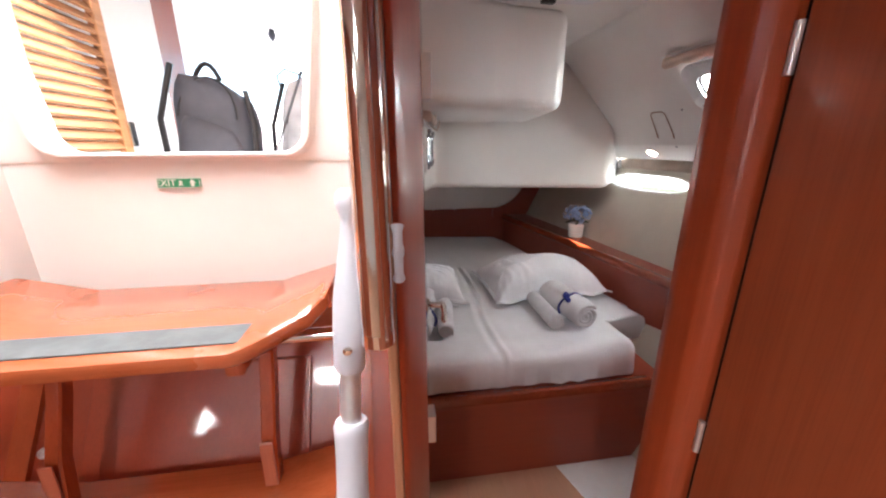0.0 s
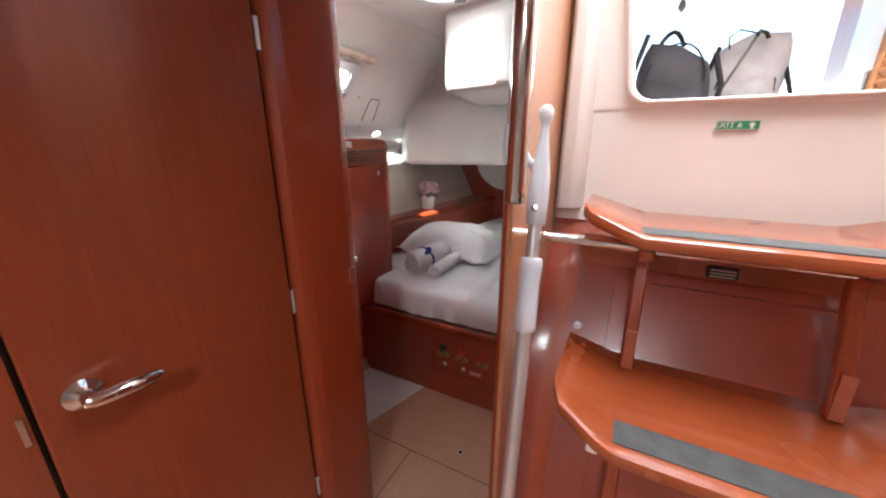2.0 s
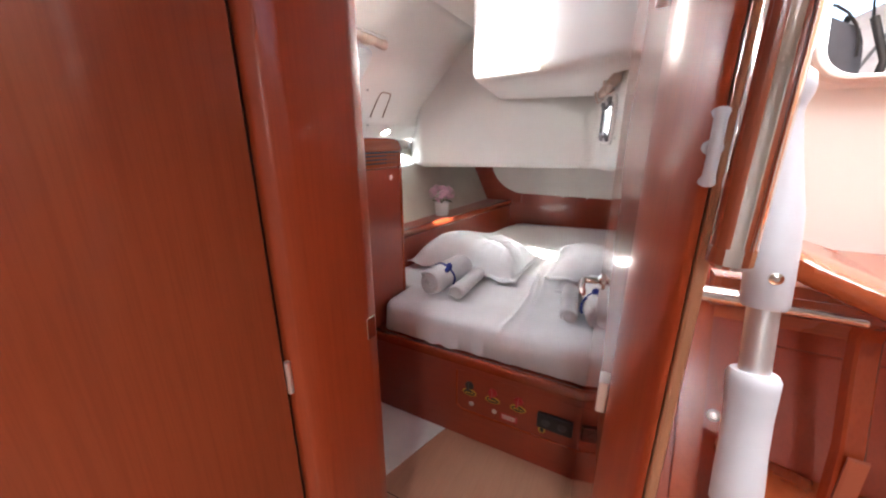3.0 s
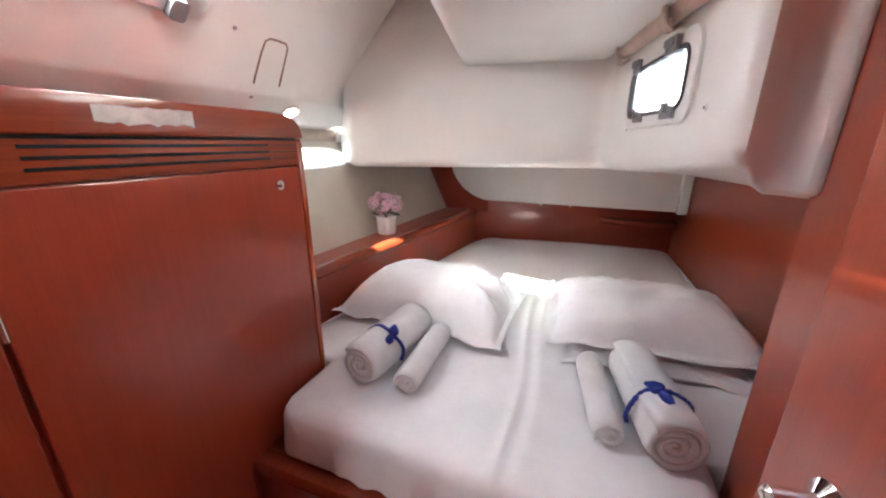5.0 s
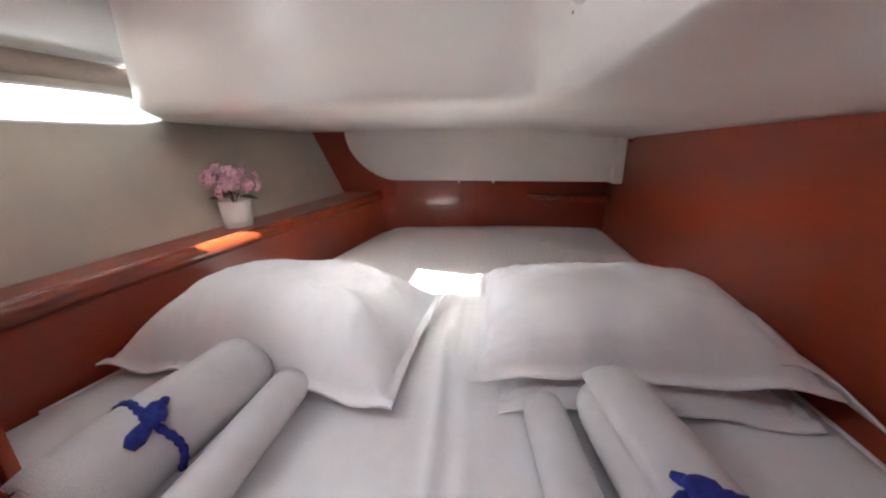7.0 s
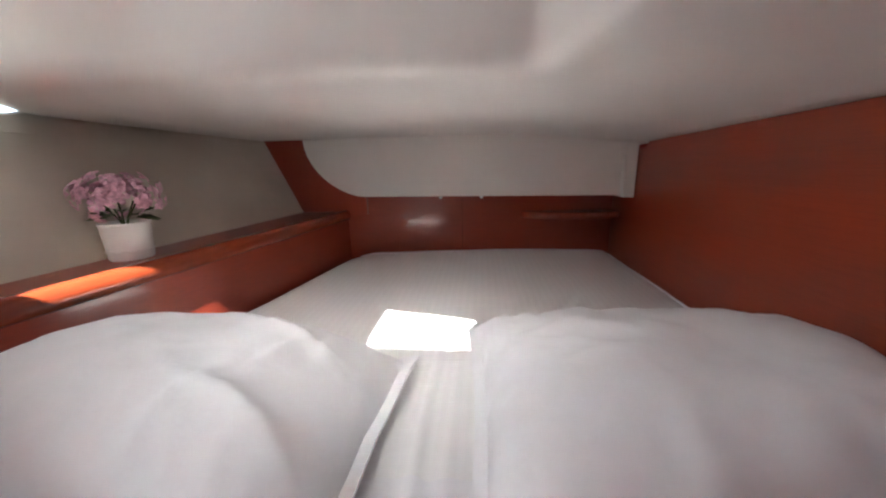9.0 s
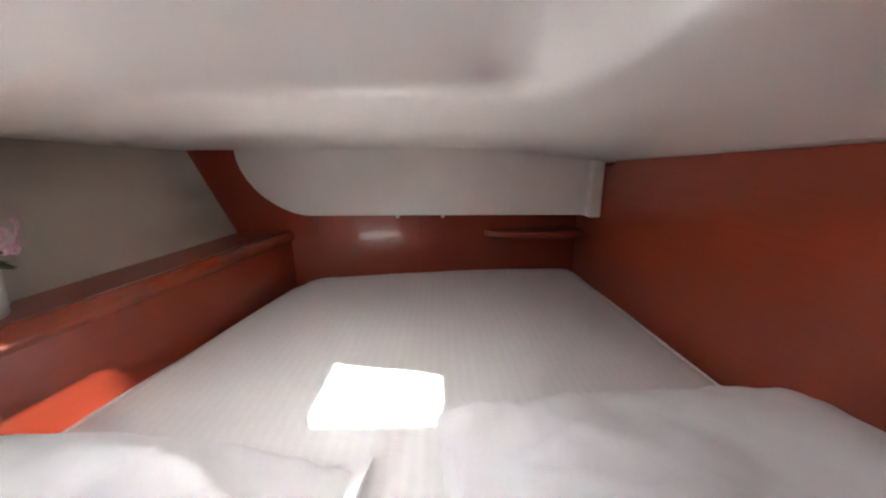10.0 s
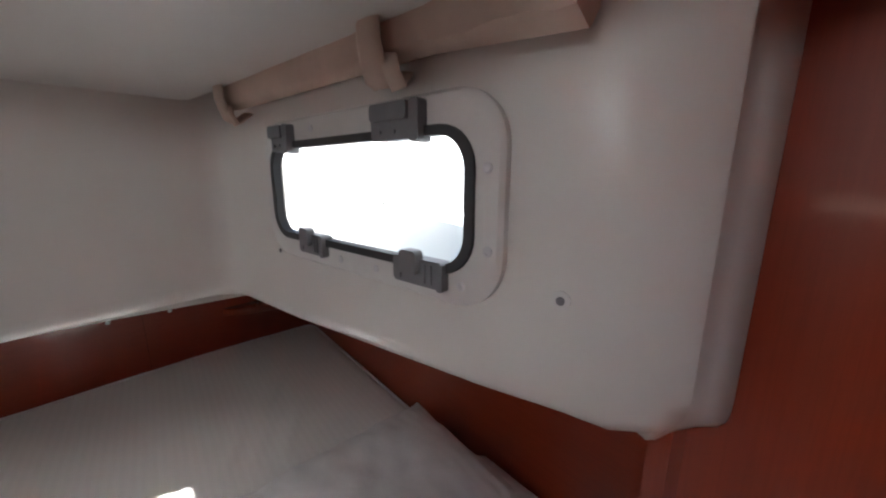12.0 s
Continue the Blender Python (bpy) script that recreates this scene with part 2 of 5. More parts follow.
def lathe(profile, centre, seg=24, bm=None, axis=Vector((0, 0, 1))):
    """A turned shape: (radius, height) pairs round an axis through centre."""
    c, ax = Vector(centre), Vector(axis).normalized()
    n = [c + ax * h for r, h in profile]
    bm2 = bmesh.new()
    s = ax.orthogonal().normalized()
    t = ax.cross(s)
    rings = [[bm2.verts.new(p + max(r, 1e-5) * (math.cos(2 * math.pi * k / seg) * s + math.sin(2 * math.pi * k / seg) * t)) for k in range(seg)] for p, (r, h) in zip(n, profile)]
    for a, b in zip(rings, rings[1:]):
        for k in range(seg):
            bm2.faces.new((a[k], a[(k + 1) % seg], b[(k + 1) % seg], b[k]))
    bm2.faces.new(rings[0])
    bm2.faces.new(rings[-1])
    return join(bm, bm2)


def loft(rows, bm=None, closed=False):
    """Quads between rows of points of equal length."""
    bm2 = bmesh.new()
    vs = [[bm2.verts.new(p) for p in r] for r in rows]
    for a, b in zip(vs, vs[1:]):
        n = len(a)
        for k in range(n if closed else n - 1):
            bm2.faces.new((a[k], a[(k + 1) % n], b[(k + 1) % n], b[k]))
    return join(bm, bm2)


def rounded(w, h, r, n=6):
    """A rounded rectangle about the origin, counter-clockwise."""
    out = []
    for cx, cy, a0 in ((w / 2 - r, h / 2 - r, 0), (-w / 2 + r, h / 2 - r, 90), (-w / 2 + r, -h / 2 + r, 180), (w / 2 - r, -h / 2 + r, 270)):
        out += [(cx + r * math.cos(radians(a0 + 90 * k / n)), cy + r * math.sin(radians(a0 + 90 * k / n))) for k in range(n + 1)]
    return out


def ring_plate(outer, inner, place, depth, bm=None, bevel=0.0):
    """A plate with a hole: two outlines of equal length, set in space by place(u, v, d)."""
    rows = [[place(u, v, 0) for u, v in inner], [place(u, v, 0) for u, v in outer], [place(u, v, depth) for u, v in outer], [place(u, v, depth) for u, v in inner], [place(u, v, 0) for u, v in inner]]
    if bevel:
        small = [(u * (1 - bevel / max(abs(u), 0.02)), v * (1 - bevel / max(abs(v), 0.02))) for u, v in outer]
        rows[2:3] = [[place(u, v, depth - bevel) for u, v in outer], [place(u, v, depth) for u, v in small]]
    return loft(rows, bm, True)


def slab(outline, place, d0, d1, bm=None):
    bm2 = bmesh.new()
    a = [bm2.verts.new(place(u, v, d0)) for u, v in outline]
    b = [bm2.verts.new(place(u, v, d1)) for u, v in outline]
    bm2.faces.new(a)
    bm2.faces.new(b[::-1])
    for i in range(len(a)):
        j = (i + 1) % len(a)
        bm2.faces.new((a[i], a[j], b[j], b[i]))
    return join(bm, bm2)


def mirrored(ob, swap=None, label=""):
    """The same thing on the other side of the boat's middle line."""
    made = {}
    for o in (ob, *ob.children_recursive):
        c = o.copy()
        scene.collection.objects.link(c)
        made[o] = c
        if o.data:
            c.data = o.data.copy()
            c.data.transform(Matrix.Translation((2 * MID, 0, 0)) @ Matrix.Diagonal((-1, 1, 1, 1)))
            c.data.flip_normals()
            if swap:
                for i, mat in enumerate(c.data.materials):
                    if mat in swap:
                        c.data.materials[i] = swap[mat]
        if o.parent in made:
            c.parent = made[o.parent]
            c.matrix_parent_inverse = Matrix.Translation(made[o.parent]["base"]).inverted() if "base" in o.parent else Matrix()
        if "base" in o:
            b = Vector(o["base"])
            c["base"] = (2 * MID - b.x, b.y, b.z)
            c.location = c["base"]
    if label:
        made[ob]["label"] = label
    return made[ob]


BOTH = []          # left-hand things that the other cabin has too


def both(ob):
    BOTH.append(ob)
    return ob


# ---- structure ----
def plate(xs, ys, z0, z1, holes):
    """A level slab with rectangular holes."""
    X = sorted({*xs, *(h[0] for h in holes), *(h[1] for h in holes)})
    Y = sorted({*ys, *(h[2] for h in holes), *(h[3] for h in holes)})
    bm = bmesh.new()
    for a, b in zip(X, X[1:]):
        for c, d in zip(Y, Y[1:]):
            if not any(h[0] <= a and b <= h[1] and h[2] <= c and d <= h[3] for h in holes):
                box(a, b, c, d, z0, z1, bm=bm)
    bmesh.ops.remove_doubles(bm, verts=bm.verts[:], dist=1e-5)
    return bm


def hull_x(y, z):
    return -2.25 + 0.095 * (y - 1.9) - 0.5 * (z - 0.81)


def ledge_x(y):
    return -2.098 + 0.152 * (y - 1.93)


def thick(ob, t, inside=None):
    """Gives a sheet its thickness on the side away from the point inside."""
    if inside:
        c = Vector(inside)
        if sum(p.normal.dot(c - p.center) * p.area for p in ob.data.polygons) < 0:
            ob.data.flip_normals()
    s = ob.modifiers.new("thickness", "SOLIDIFY")
    s.thickness, s.offset = t, -1 if inside else 0
    return ob


HATCHES = [(-1.49, -1.20, 1.12, 1.60), (2 * MID + 1.20, 2 * MID + 1.49, 1.12, 1.60), (-2.7, -1.72, 0.84, 2.56), (2 * MID + 1.72, 1.9, 0.84, 2.56), (-0.64, -0.42, -1.06, -0.84), (-1.95, -1.55, -1.68, -1.28), (-0.70, -0.09, 0.34, 0.95), (-0.775, -0.015, 1.06, 1.2)]
setting("ceiling", plate((-2.7, 1.9), (-3.2, 2.56), 1.95, 1.99, HATCHES), M_LINER, "smooth white moulded deckhead with hatch openings", "ceiling")
# unseen screen, added to keep direct sun off the companionway panel and steps
sun_screen = prism([(-0.35, 1.995), (0.15, 2.55), (0.30, 2.62), (0.95, 2.66), (0.95, 2.64), (0.31, 2.60), (0.165, 2.535), (-0.33, 1.995)], "x", MID - 0.75, MID + 0.75)
setting("ceiling_sprayhood", sun_screen, M_CURTAIN, "unseen screen added above the companionway to block direct sun", "ceiling")
# unseen panes above the hatch lamps; their shadow keeps the sun out
for k, (x, y, w) in enumerate(((-0.53, -0.95, 0.26), (-1.75, -1.48, 0.44))):
    setting("window_saloon_hatch", box(x - w / 2, x + w / 2, y - w / 2, y + w / 2, 1.994, 2.002), M_GLASS, "unseen acrylic pane added over a saloon hatch to stop direct sun", "window")
setting("floor", plate((-2.7, 1.9), (-3.2, 1.56), -0.06, 0.0, []), M_SOLE, "tan laminate cabin sole on the boat's floor", "floor")
# unseen end wall, made white to give the chrome something bright to reflect
setting("wall_fore", box(-2.7, 1.9, -3.25, -3.2, -0.06, 1.99), M_LINER, "unseen plain wall closing the saloon, white to brighten reflections", "wall")


def side_structure():
    # upper side liner with the portlight's opening
    prof = [(-2.50, 1.372), (-2.33, 1.376), (-2.305, 1.386), (-2.205, 1.448), (-2.192, 1.462), (-2.185, 1.49), (-2.085, 1.608), (-1.966, 1.749), (-1.87, 1.86), (-1.82, 1.915), (-1.77, 1.945), (-1.70, 1.956)]
    ys = [0.82, 1.35, 1.69, 2.0, 2.3, 2.62]
    bm = bmesh.new()
    grid = [[bm.verts.new((x, y, z)) for x, z in prof] for y in ys]
    for j in range(len(ys) - 1):
        for k in range(len(prof) - 1):
            if not (j == 1 and k == 6):
                bm.faces.new((grid[j][k], grid[j + 1][k], grid[j + 1][k + 1], grid[j][k + 1]))
    both(thick(setting("wall_side_liner", bm, M_LINER, "white moulded side liner curving up to the deckhead", "wall", 60), 0.02, (-1.2, 1.7, 1.2)))

    # hull side behind the berth, with the slot window's opening
    bm = bmesh.new()
    ys = [0.84, 1.4, 2.0, 2.74, 3.2, 3.62]
    zs = [0.0, 0.5, 0.8, 1.14, 1.29, 1.42]
    grid = [[bm.verts.new((hull_x(y, z), y, z)) for z in zs] for y in ys]
    for j in range(len(ys) - 1):
        for k in range(len(zs) - 1):
            if not (j == 2 and k == 3):
                bm.faces.new((grid[j][k], grid[j + 1][k], grid[j + 1][k + 1], grid[j][k + 1]))
    wall = setting("wall_hull_side", bm, M_VINYL, "cream textured vinyl hull lining above the berth ledge", "wall")
    both(thick(wall, 0.02, (-1.2, 2.2, 1.0)))

    # cockpit moulding seen from below: upright faces with a rolled lower edge
    path = [(-2.45, 2.74), (-2.16, 2.395), (-2.135, 2.378), (-2.10, 2.375), (-1.6, 2.447), (-1.12, 2.518), (-1.075, 2.522), (-1.05, 2.508), (-1.04, 2.48), (-1.0000, 2.258), (-0.9342, 1.892), (-0.917, 1.81), (-0.905, 1.77), (-0.885, 1.742), (-0.865, 1.73), (-0.845, 1.738), (-0.828, 1.752), (-0.812, 1.756), (-0.790, 1.750), (-0.768, 1.738), (-0.752, 1.722)]
    rows = [(0.0, 1.97), (0.0, 1.505), (0.0, 1.375), (0.0, 1.238), (0.004, 1.223), (0.014, 1.210), (0.03, 1.202), (0.05, 1.199)]
    n = len(path)
    nrm = []
    for i in range(n):
        d = Vector(path[min(i + 1, n - 1)]) - Vector(path[max(i - 1, 0)])
        nrm.append(Vector((-d.y, d.x)).normalized())
    bm = bmesh.new()
    cols = [[bm.verts.new((p[0] + o * q.x * (0.3 if i > 14 else 0.6 if i > 11 else 1), p[1] + o * q.y * (0.3 if i > 14 else 0.6 if i > 11 else 1), z + (0.05 * min(1, max(0, (2.5 - p[1]) / 0.8)) ** 2 + (0.012 if i > 9 else 0.006 if i > 8 else 0) - (0.045 if i > 16 else 0.03 if i == 16 else 0) if i > 6 and z < 1.3 else -0.010 * min(1.0, max(0.0, (-1.3 - p[0]) / 0.6)) if z < 1.3 else 0))) for o, z in rows] for i, (p, q) in enumerate(zip(path, nrm))]
    for i in range(n - 1):
        for k in range(len(rows) - 1):
            if not (i == 9 and k == 1):
                bm.faces.new((cols[i][k], cols[i + 1][k], cols[i + 1][k + 1], cols[i][k + 1]))
    # underside, falling gently aft and inboard
    goal = [(p[0], 3.62, 1.165) for p in path[:9]] + [(-0.85, 3.62, 1.15), (-0.44, 3.62, 1.10)]
    goal += [(-0.44, 3.4 - 1.70 * k / (n - 12), 1.107 + 0.053 * k / (n - 12)) for k in range(n - 11)]
    ends = [c[-1] for c in cols]
    last = ends
    for s in range(1, 9):
        f = s / 8
        row = [bm.verts.new(v.co.lerp(Vector(g), f)) for v, g in zip(ends, goal)]
        for i in range(n - 1):
            bm.faces.new((last[i], last[i + 1], row[i + 1], row[i]))
        last = row
    both(thick(setting("wall_cockpit_moulding", bm, M_LINER, "white glossy underside of the cockpit moulding over the berth", "wall", 50), 0.012, (-1.5, 1.9, 0.9)))

    # lower box of the cockpit seat
    bm = prism([(-1.49, 1.735), (-1.234, 1.690), (-0.76, 1.47), (-0.76, 1.74), (-0.90, 1.80), (-1.06, 2.54), (-1.634, 2.475)], "z", 1.592, 1.96, 0.045, 5)
    both(setting("ceiling_seat_box", bm, M_LINER, "white moulded box under the cockpit seat", "ceiling", 50))

    # aft end of the berth
    bm = prism([(-1.86, 3.575), (-0.40, 3.80), (-0.40, 3.84), (-1.86, 3.615)], "z", 0.3, 1.25)
    both(setting("wall_berth_end", bm, M_RED_X, "varnished mahogany board across the berth end", "wall"))
    curve = [(-1.76 - 0.29 * math.sin(radians(a)) ** 1.25, 0.882 + 0.29 * (1 - math.cos(radians(a))) ** 1.0) for a in range(0, 91, 9)]
    bm = prism([(-1.745, 0.79), (-1.745, 0.882), *curve, (-2.06, 1.26), (-2.30, 1.26), (-2.08, 0.79)], "y", 3.566, 3.60)
    both(setting("trim_berth_corner", bm, M_RED, "mahogany corner board with a sweeping curved edge", "trim"))
    bm = prism([(-0.49, 0.875), *[(x + 0.004, z) for x, z in curve], (-2.05, 1.26), (-0.49, 1.26)], "y", 3.55, 3.74, 0.004)
    both(setting("wall_aft_panel", bm, M_LINER, "white padded panel above the berth end", "wall"))
    bm = prism([(-0.52, 3.51), (-0.465, 3.51), (-0.465, 3.70), (-0.52, 3.70)], "z", 0.868, 1.2, 0.008, 2)
    both(setting("trim_panel_end", bm, M_LINER, "white rounded trim at the end of the aft panel", "trim"))

    # inner side of the berth
    both(setting("wall_berth_inner", prism([(1.76, 0.3), (3.84, 0.3), (3.84, 1.085), (3.47, 1.085), (3.43, 1.112), (1.76, 1.16)], "x", -0.46, -0.42), M_RED_Y, "varnished mahogany panel along the inner berth side", "wall"))
    both(setting("wall_engine_side", prism([(-0.80, 0.86), (-0.748, 1.755), (-0.735, 1.77), (-0.715, 1.77), (-0.72, 1.70), (-0.745, 1.12), (-0.784, 1.10), (-0.784, 0.86)], "z", 0, 1.96), M_RED, "varnished mahogany side of the engine space", "wall"))
    both(setting("wall_engine_return", box(-0.716, -0.461, 1.770, 1.80, 0, 1.19), M_RED, "varnished mahogany return of the engine space", "wall"))
    both(setting("wall_cabin_front", box(-2.7, -1.37, 0.80, 0.84, 0, 1.96), M_RED, "varnished mahogany bulkhead in front of the cabin", "wall"))

    # door posts and lintel
    bm = prism([(-1.375, 0.602), (-1.338, 0.602), (-1.318, 0.612), (-1.306, 0.64), (-1.302, 0.78), (-1.308, 0.81), (-1.33, 0.826), (-1.375, 0.826)], "z", 0, 1.95, 0.004)
    setting("trim_door_post", bm, M_POST, "rounded solid mahogany door post", "trim", 40)
    far = 2 * MID + 0.03 - 0.06
    bm = prism([(far + 1.375, 0.722), (far + 1.338, 0.722), (far + 1.318, 0.732), (far + 1.306, 0.75), (far + 1.302, 0.79), (far + 1.308, 0.81), (far + 1.33, 0.826), (far + 1.42, 0.826), (far + 1.42, 0.722)], "z", 0, 1.95, 0.004)
    setting("trim_door_post", bm, M_POST, "narrow rounded solid mahogany door post", "trim", 40)
    side = [(-0.828 + 0.036 * k / 12 - 0.015 * math.sin(math.pi * k / 12), 0.86 - 0.222 * k / 12 - 0.003 * math.sin(math.pi * k / 12)) for k in range(13)]
    bm = prism(side + [(-0.788, 0.633), (-0.784, 0.632), (-0.784, 0.86)], "z", 0, 1.95)
    both(setting("trim_door_post", bm, M_POST, "rounded solid mahogany post beside the companionway", "trim", 40))
    both(setting("trim_lintel", box(-1.30, -0.83, 0.70, 0.80, 1.88, 1.95, 0.004), M_TRIM, "mahogany lintel over the cabin doorway", "trim"))
    both(setting("wall_saloon_side", box(-1.40, -1.342, -0.9, 0.124, 0, 1.95), M_DOOR, "varnished mahogany saloon partition", "wall"))
    both(setting("wall_saloon_outer", box(-2.74, -2.7, -3.2, 0.84, -0.06, 1.99), M_LINER, "plain white saloon side", "wall"))
    # cheek of the companionway
    both(setting("wall_companionway_cheek", box(-0.783, -0.772, 0.625, 1.12, 0, 1.95, 0.003), M_CHEEK, "mahogany veneered cheek of the companionway, colour paled for strong daylight", "wall"))
    # white insert in the cabin floor
    bm = prism([(-1.493, 1.497), (-1.98, 1.497), (-1.98, 0.85), (-1.70, 0.85), (-1.615, 1.09)], "z", -0.01, 0.004)
    both(setting("floor_insert", bm, M_WHITE_FLOOR, "white non-slip insert in the cabin sole", "floor"))


side_structure()


def deck_hatch():
    t = thing("window_deck_hatch", (-1.345, 1.30, 1.95), "aluminium framed deck hatch in the white deckhead", "window", "", "structure")

    def at(u, v, d):
        return (-1.345 + u, 1.36 + v, 1.95 - d)
    part("window_frame", ring_plate(rounded(0.37, 0.56, 0.05), rounded(0.28, 0.47, 0.08), at, 0.014), M_ALU, t)
    part("pane", slab(rounded(0.285, 0.475, 0.04), at, -0.030, -0.024), M_GLASS, t).visible_shadow = False
    part("window_latch", box(-1.37, -1.32, 1.60, 1.625, 1.925, 1.945, 0.005), M_BLACK, t, "black hatch latch")
    return both(t)


def portlight():
    c = Vector((-2.0255, 1.52, 1.6785))
    up = Vector((0.118, 0, 0.135)).normalized()
    into = Vector((0.135, 0, -0.118)).normalized()
    t = thing("window_portlight", tuple(c), "small rounded portlight with an aluminium frame in the side liner", "window", "", "structure")

    def at(u, v, d):
        return tuple(c + Vector((0, u, 0)) + up * v + into * d)
    part("window_frame", ring_plate(rounded(0.36, 0.21, 0.05), rounded(0.235, 0.110, 0.04), at, 0.016, None, 0.006), M_ALU, t, "", 40)
    part("seal", ring_plate(rounded(0.250, 0.125, 0.045), rounded(0.220, 0.095, 0.035), at, 0.006), M_RUBBER, t, "dark rubber seal")
    part("pane", slab(rounded(0.265, 0.13, 0.04), at, -0.010, -0.006), M_GLASS, t).visible_shadow = False
    for u in (-0.1, 0.1):
        part("latch", slab(rounded(0.04, 0.05, 0.01), lambda a, b, d: at(u + a, -0.085 + b, d), 0.012, 0.034), M_GREYP, t, "grey plastic latch")
    both(t)
    roll = thing("curtain", (-1.90, 1.52, 1.79), "rolled beige curtain strapped above the portlight", "curtain")
    pts = [(-1.915, 1.30 + 0.42 * k / 12, 1.775 + 0.003 * math.sin(k * 2.1)) for k in range(13)]
    part("cloth", tube(pts, [0.020 + 0.003 * math.sin(k * 1.7) for k in range(13)], 12), M_CURTAIN, roll, "", 50)
    part("rail", tube([(-1.905, 1.28, 1.798), (-1.905, 1.74, 1.798)], 0.005, 8), M_PLASTIC, roll, "thin white curtain rail")
    both(roll)


def slot_window():
    def at(u, v, d):
        y, z = 2.37 + u, 1.215 + v
        return (hull_x(y, z) + d, y, z)
    n = 40
    lens = []
    for k in range(n):
        a = 2 * math.pi * k / n
        cx, sx = math.cos(a), math.sin(a)
        u = 0.315 * math.copysign(abs(cx) ** 0.55, cx)
        v = (0.055 if sx > 0 else 0.040) * math.copysign(abs(sx) ** 0.7, sx) * (1.0 - 0.12 * (u / 0.315) ** 2)
        lens.append((u, v))
    rect = []
    for k in range(n):
        a = 2 * math.pi * k / n
        cx, sx = math.cos(a), math.sin(a)
        s = 1 / max(abs(cx), abs(sx))
        rect.append((0.375 * cx * s, 0.077 * sx * s))
    t = thing("window_slot", (hull_x(2.37, 1.2), 2.37, 1.2), "long narrow hull window with a white surround", "window", "", "structure")
    part("window_surround", ring_plate(rect, lens, at, 0.004), M_VINYL, t)
    rim = [(u * 1.03, v * 1.14) for u, v in lens]
    part("window_frame", ring_plate(rim, lens, lambda u, v, d: at(u, v, d + 0.003), 0.006), M_GEL, t)
    part("pane", slab(lens, at, -0.012, -0.008), M_GLASS, t).visible_shadow = False
    both(t)
    c = thing("curtain", (-2.36, 2.37, 1.33), "beige fabric blind rolled on a rail over the slot window", "curtain")
    rows = []
    for j in range(31):
        y = 2.02 + 0.70 * j / 30
        x = hull_x(y, 1.34) + 0.018
        w = 0.004 * math.sin(j * 1.9) + 0.002 * math.sin(j * 4.1)
        rows.append([(x + w, y, 1.365), (x + 0.012 + w, y, 1.35), (x + 0.014 - w, y, 1.325), (x + 0.006 + w, y, 1.305), (x, y, 1.30)])
    part("cloth", loft(rows), M_BLIND, c, "", 60)
    part("rail", tube([(hull_x(2.0, 1.37) + 0.035, 2.0, 1.372), (hull_x(2.72, 1.37) + 0.035, 2.72, 1.372)], 0.006, 8), M_PLASTIC, c, "thin white blind rail")
    part("clip", box(hull_x(2.66, 1.33) + 0.01, hull_x(2.66, 1.33) + 0.04, 2.655, 2.675, 1.30, 1.36, 0.003), M_PLASTIC, c, "white plastic clip")
    both(c)


WALL_A, WALL_B = Vector((-1.04, 2.48, 0)), Vector((-0.915, 1.79, 0))
WALL_U = (WALL_B - WALL_A).normalized()
WALL_N = Vector((-WALL_U.y, WALL_U.x, 0)) * -1
HATCH_C = Vector((-0.9648, 2.069, 1.438))
if WALL_N.x > 0:
    WALL_N = -WALL_N


def on_wall(u, v, d, c=HATCH_C):
    return tuple(c + WALL_U * u + Vector((0, 0, v)) + WALL_N * d)


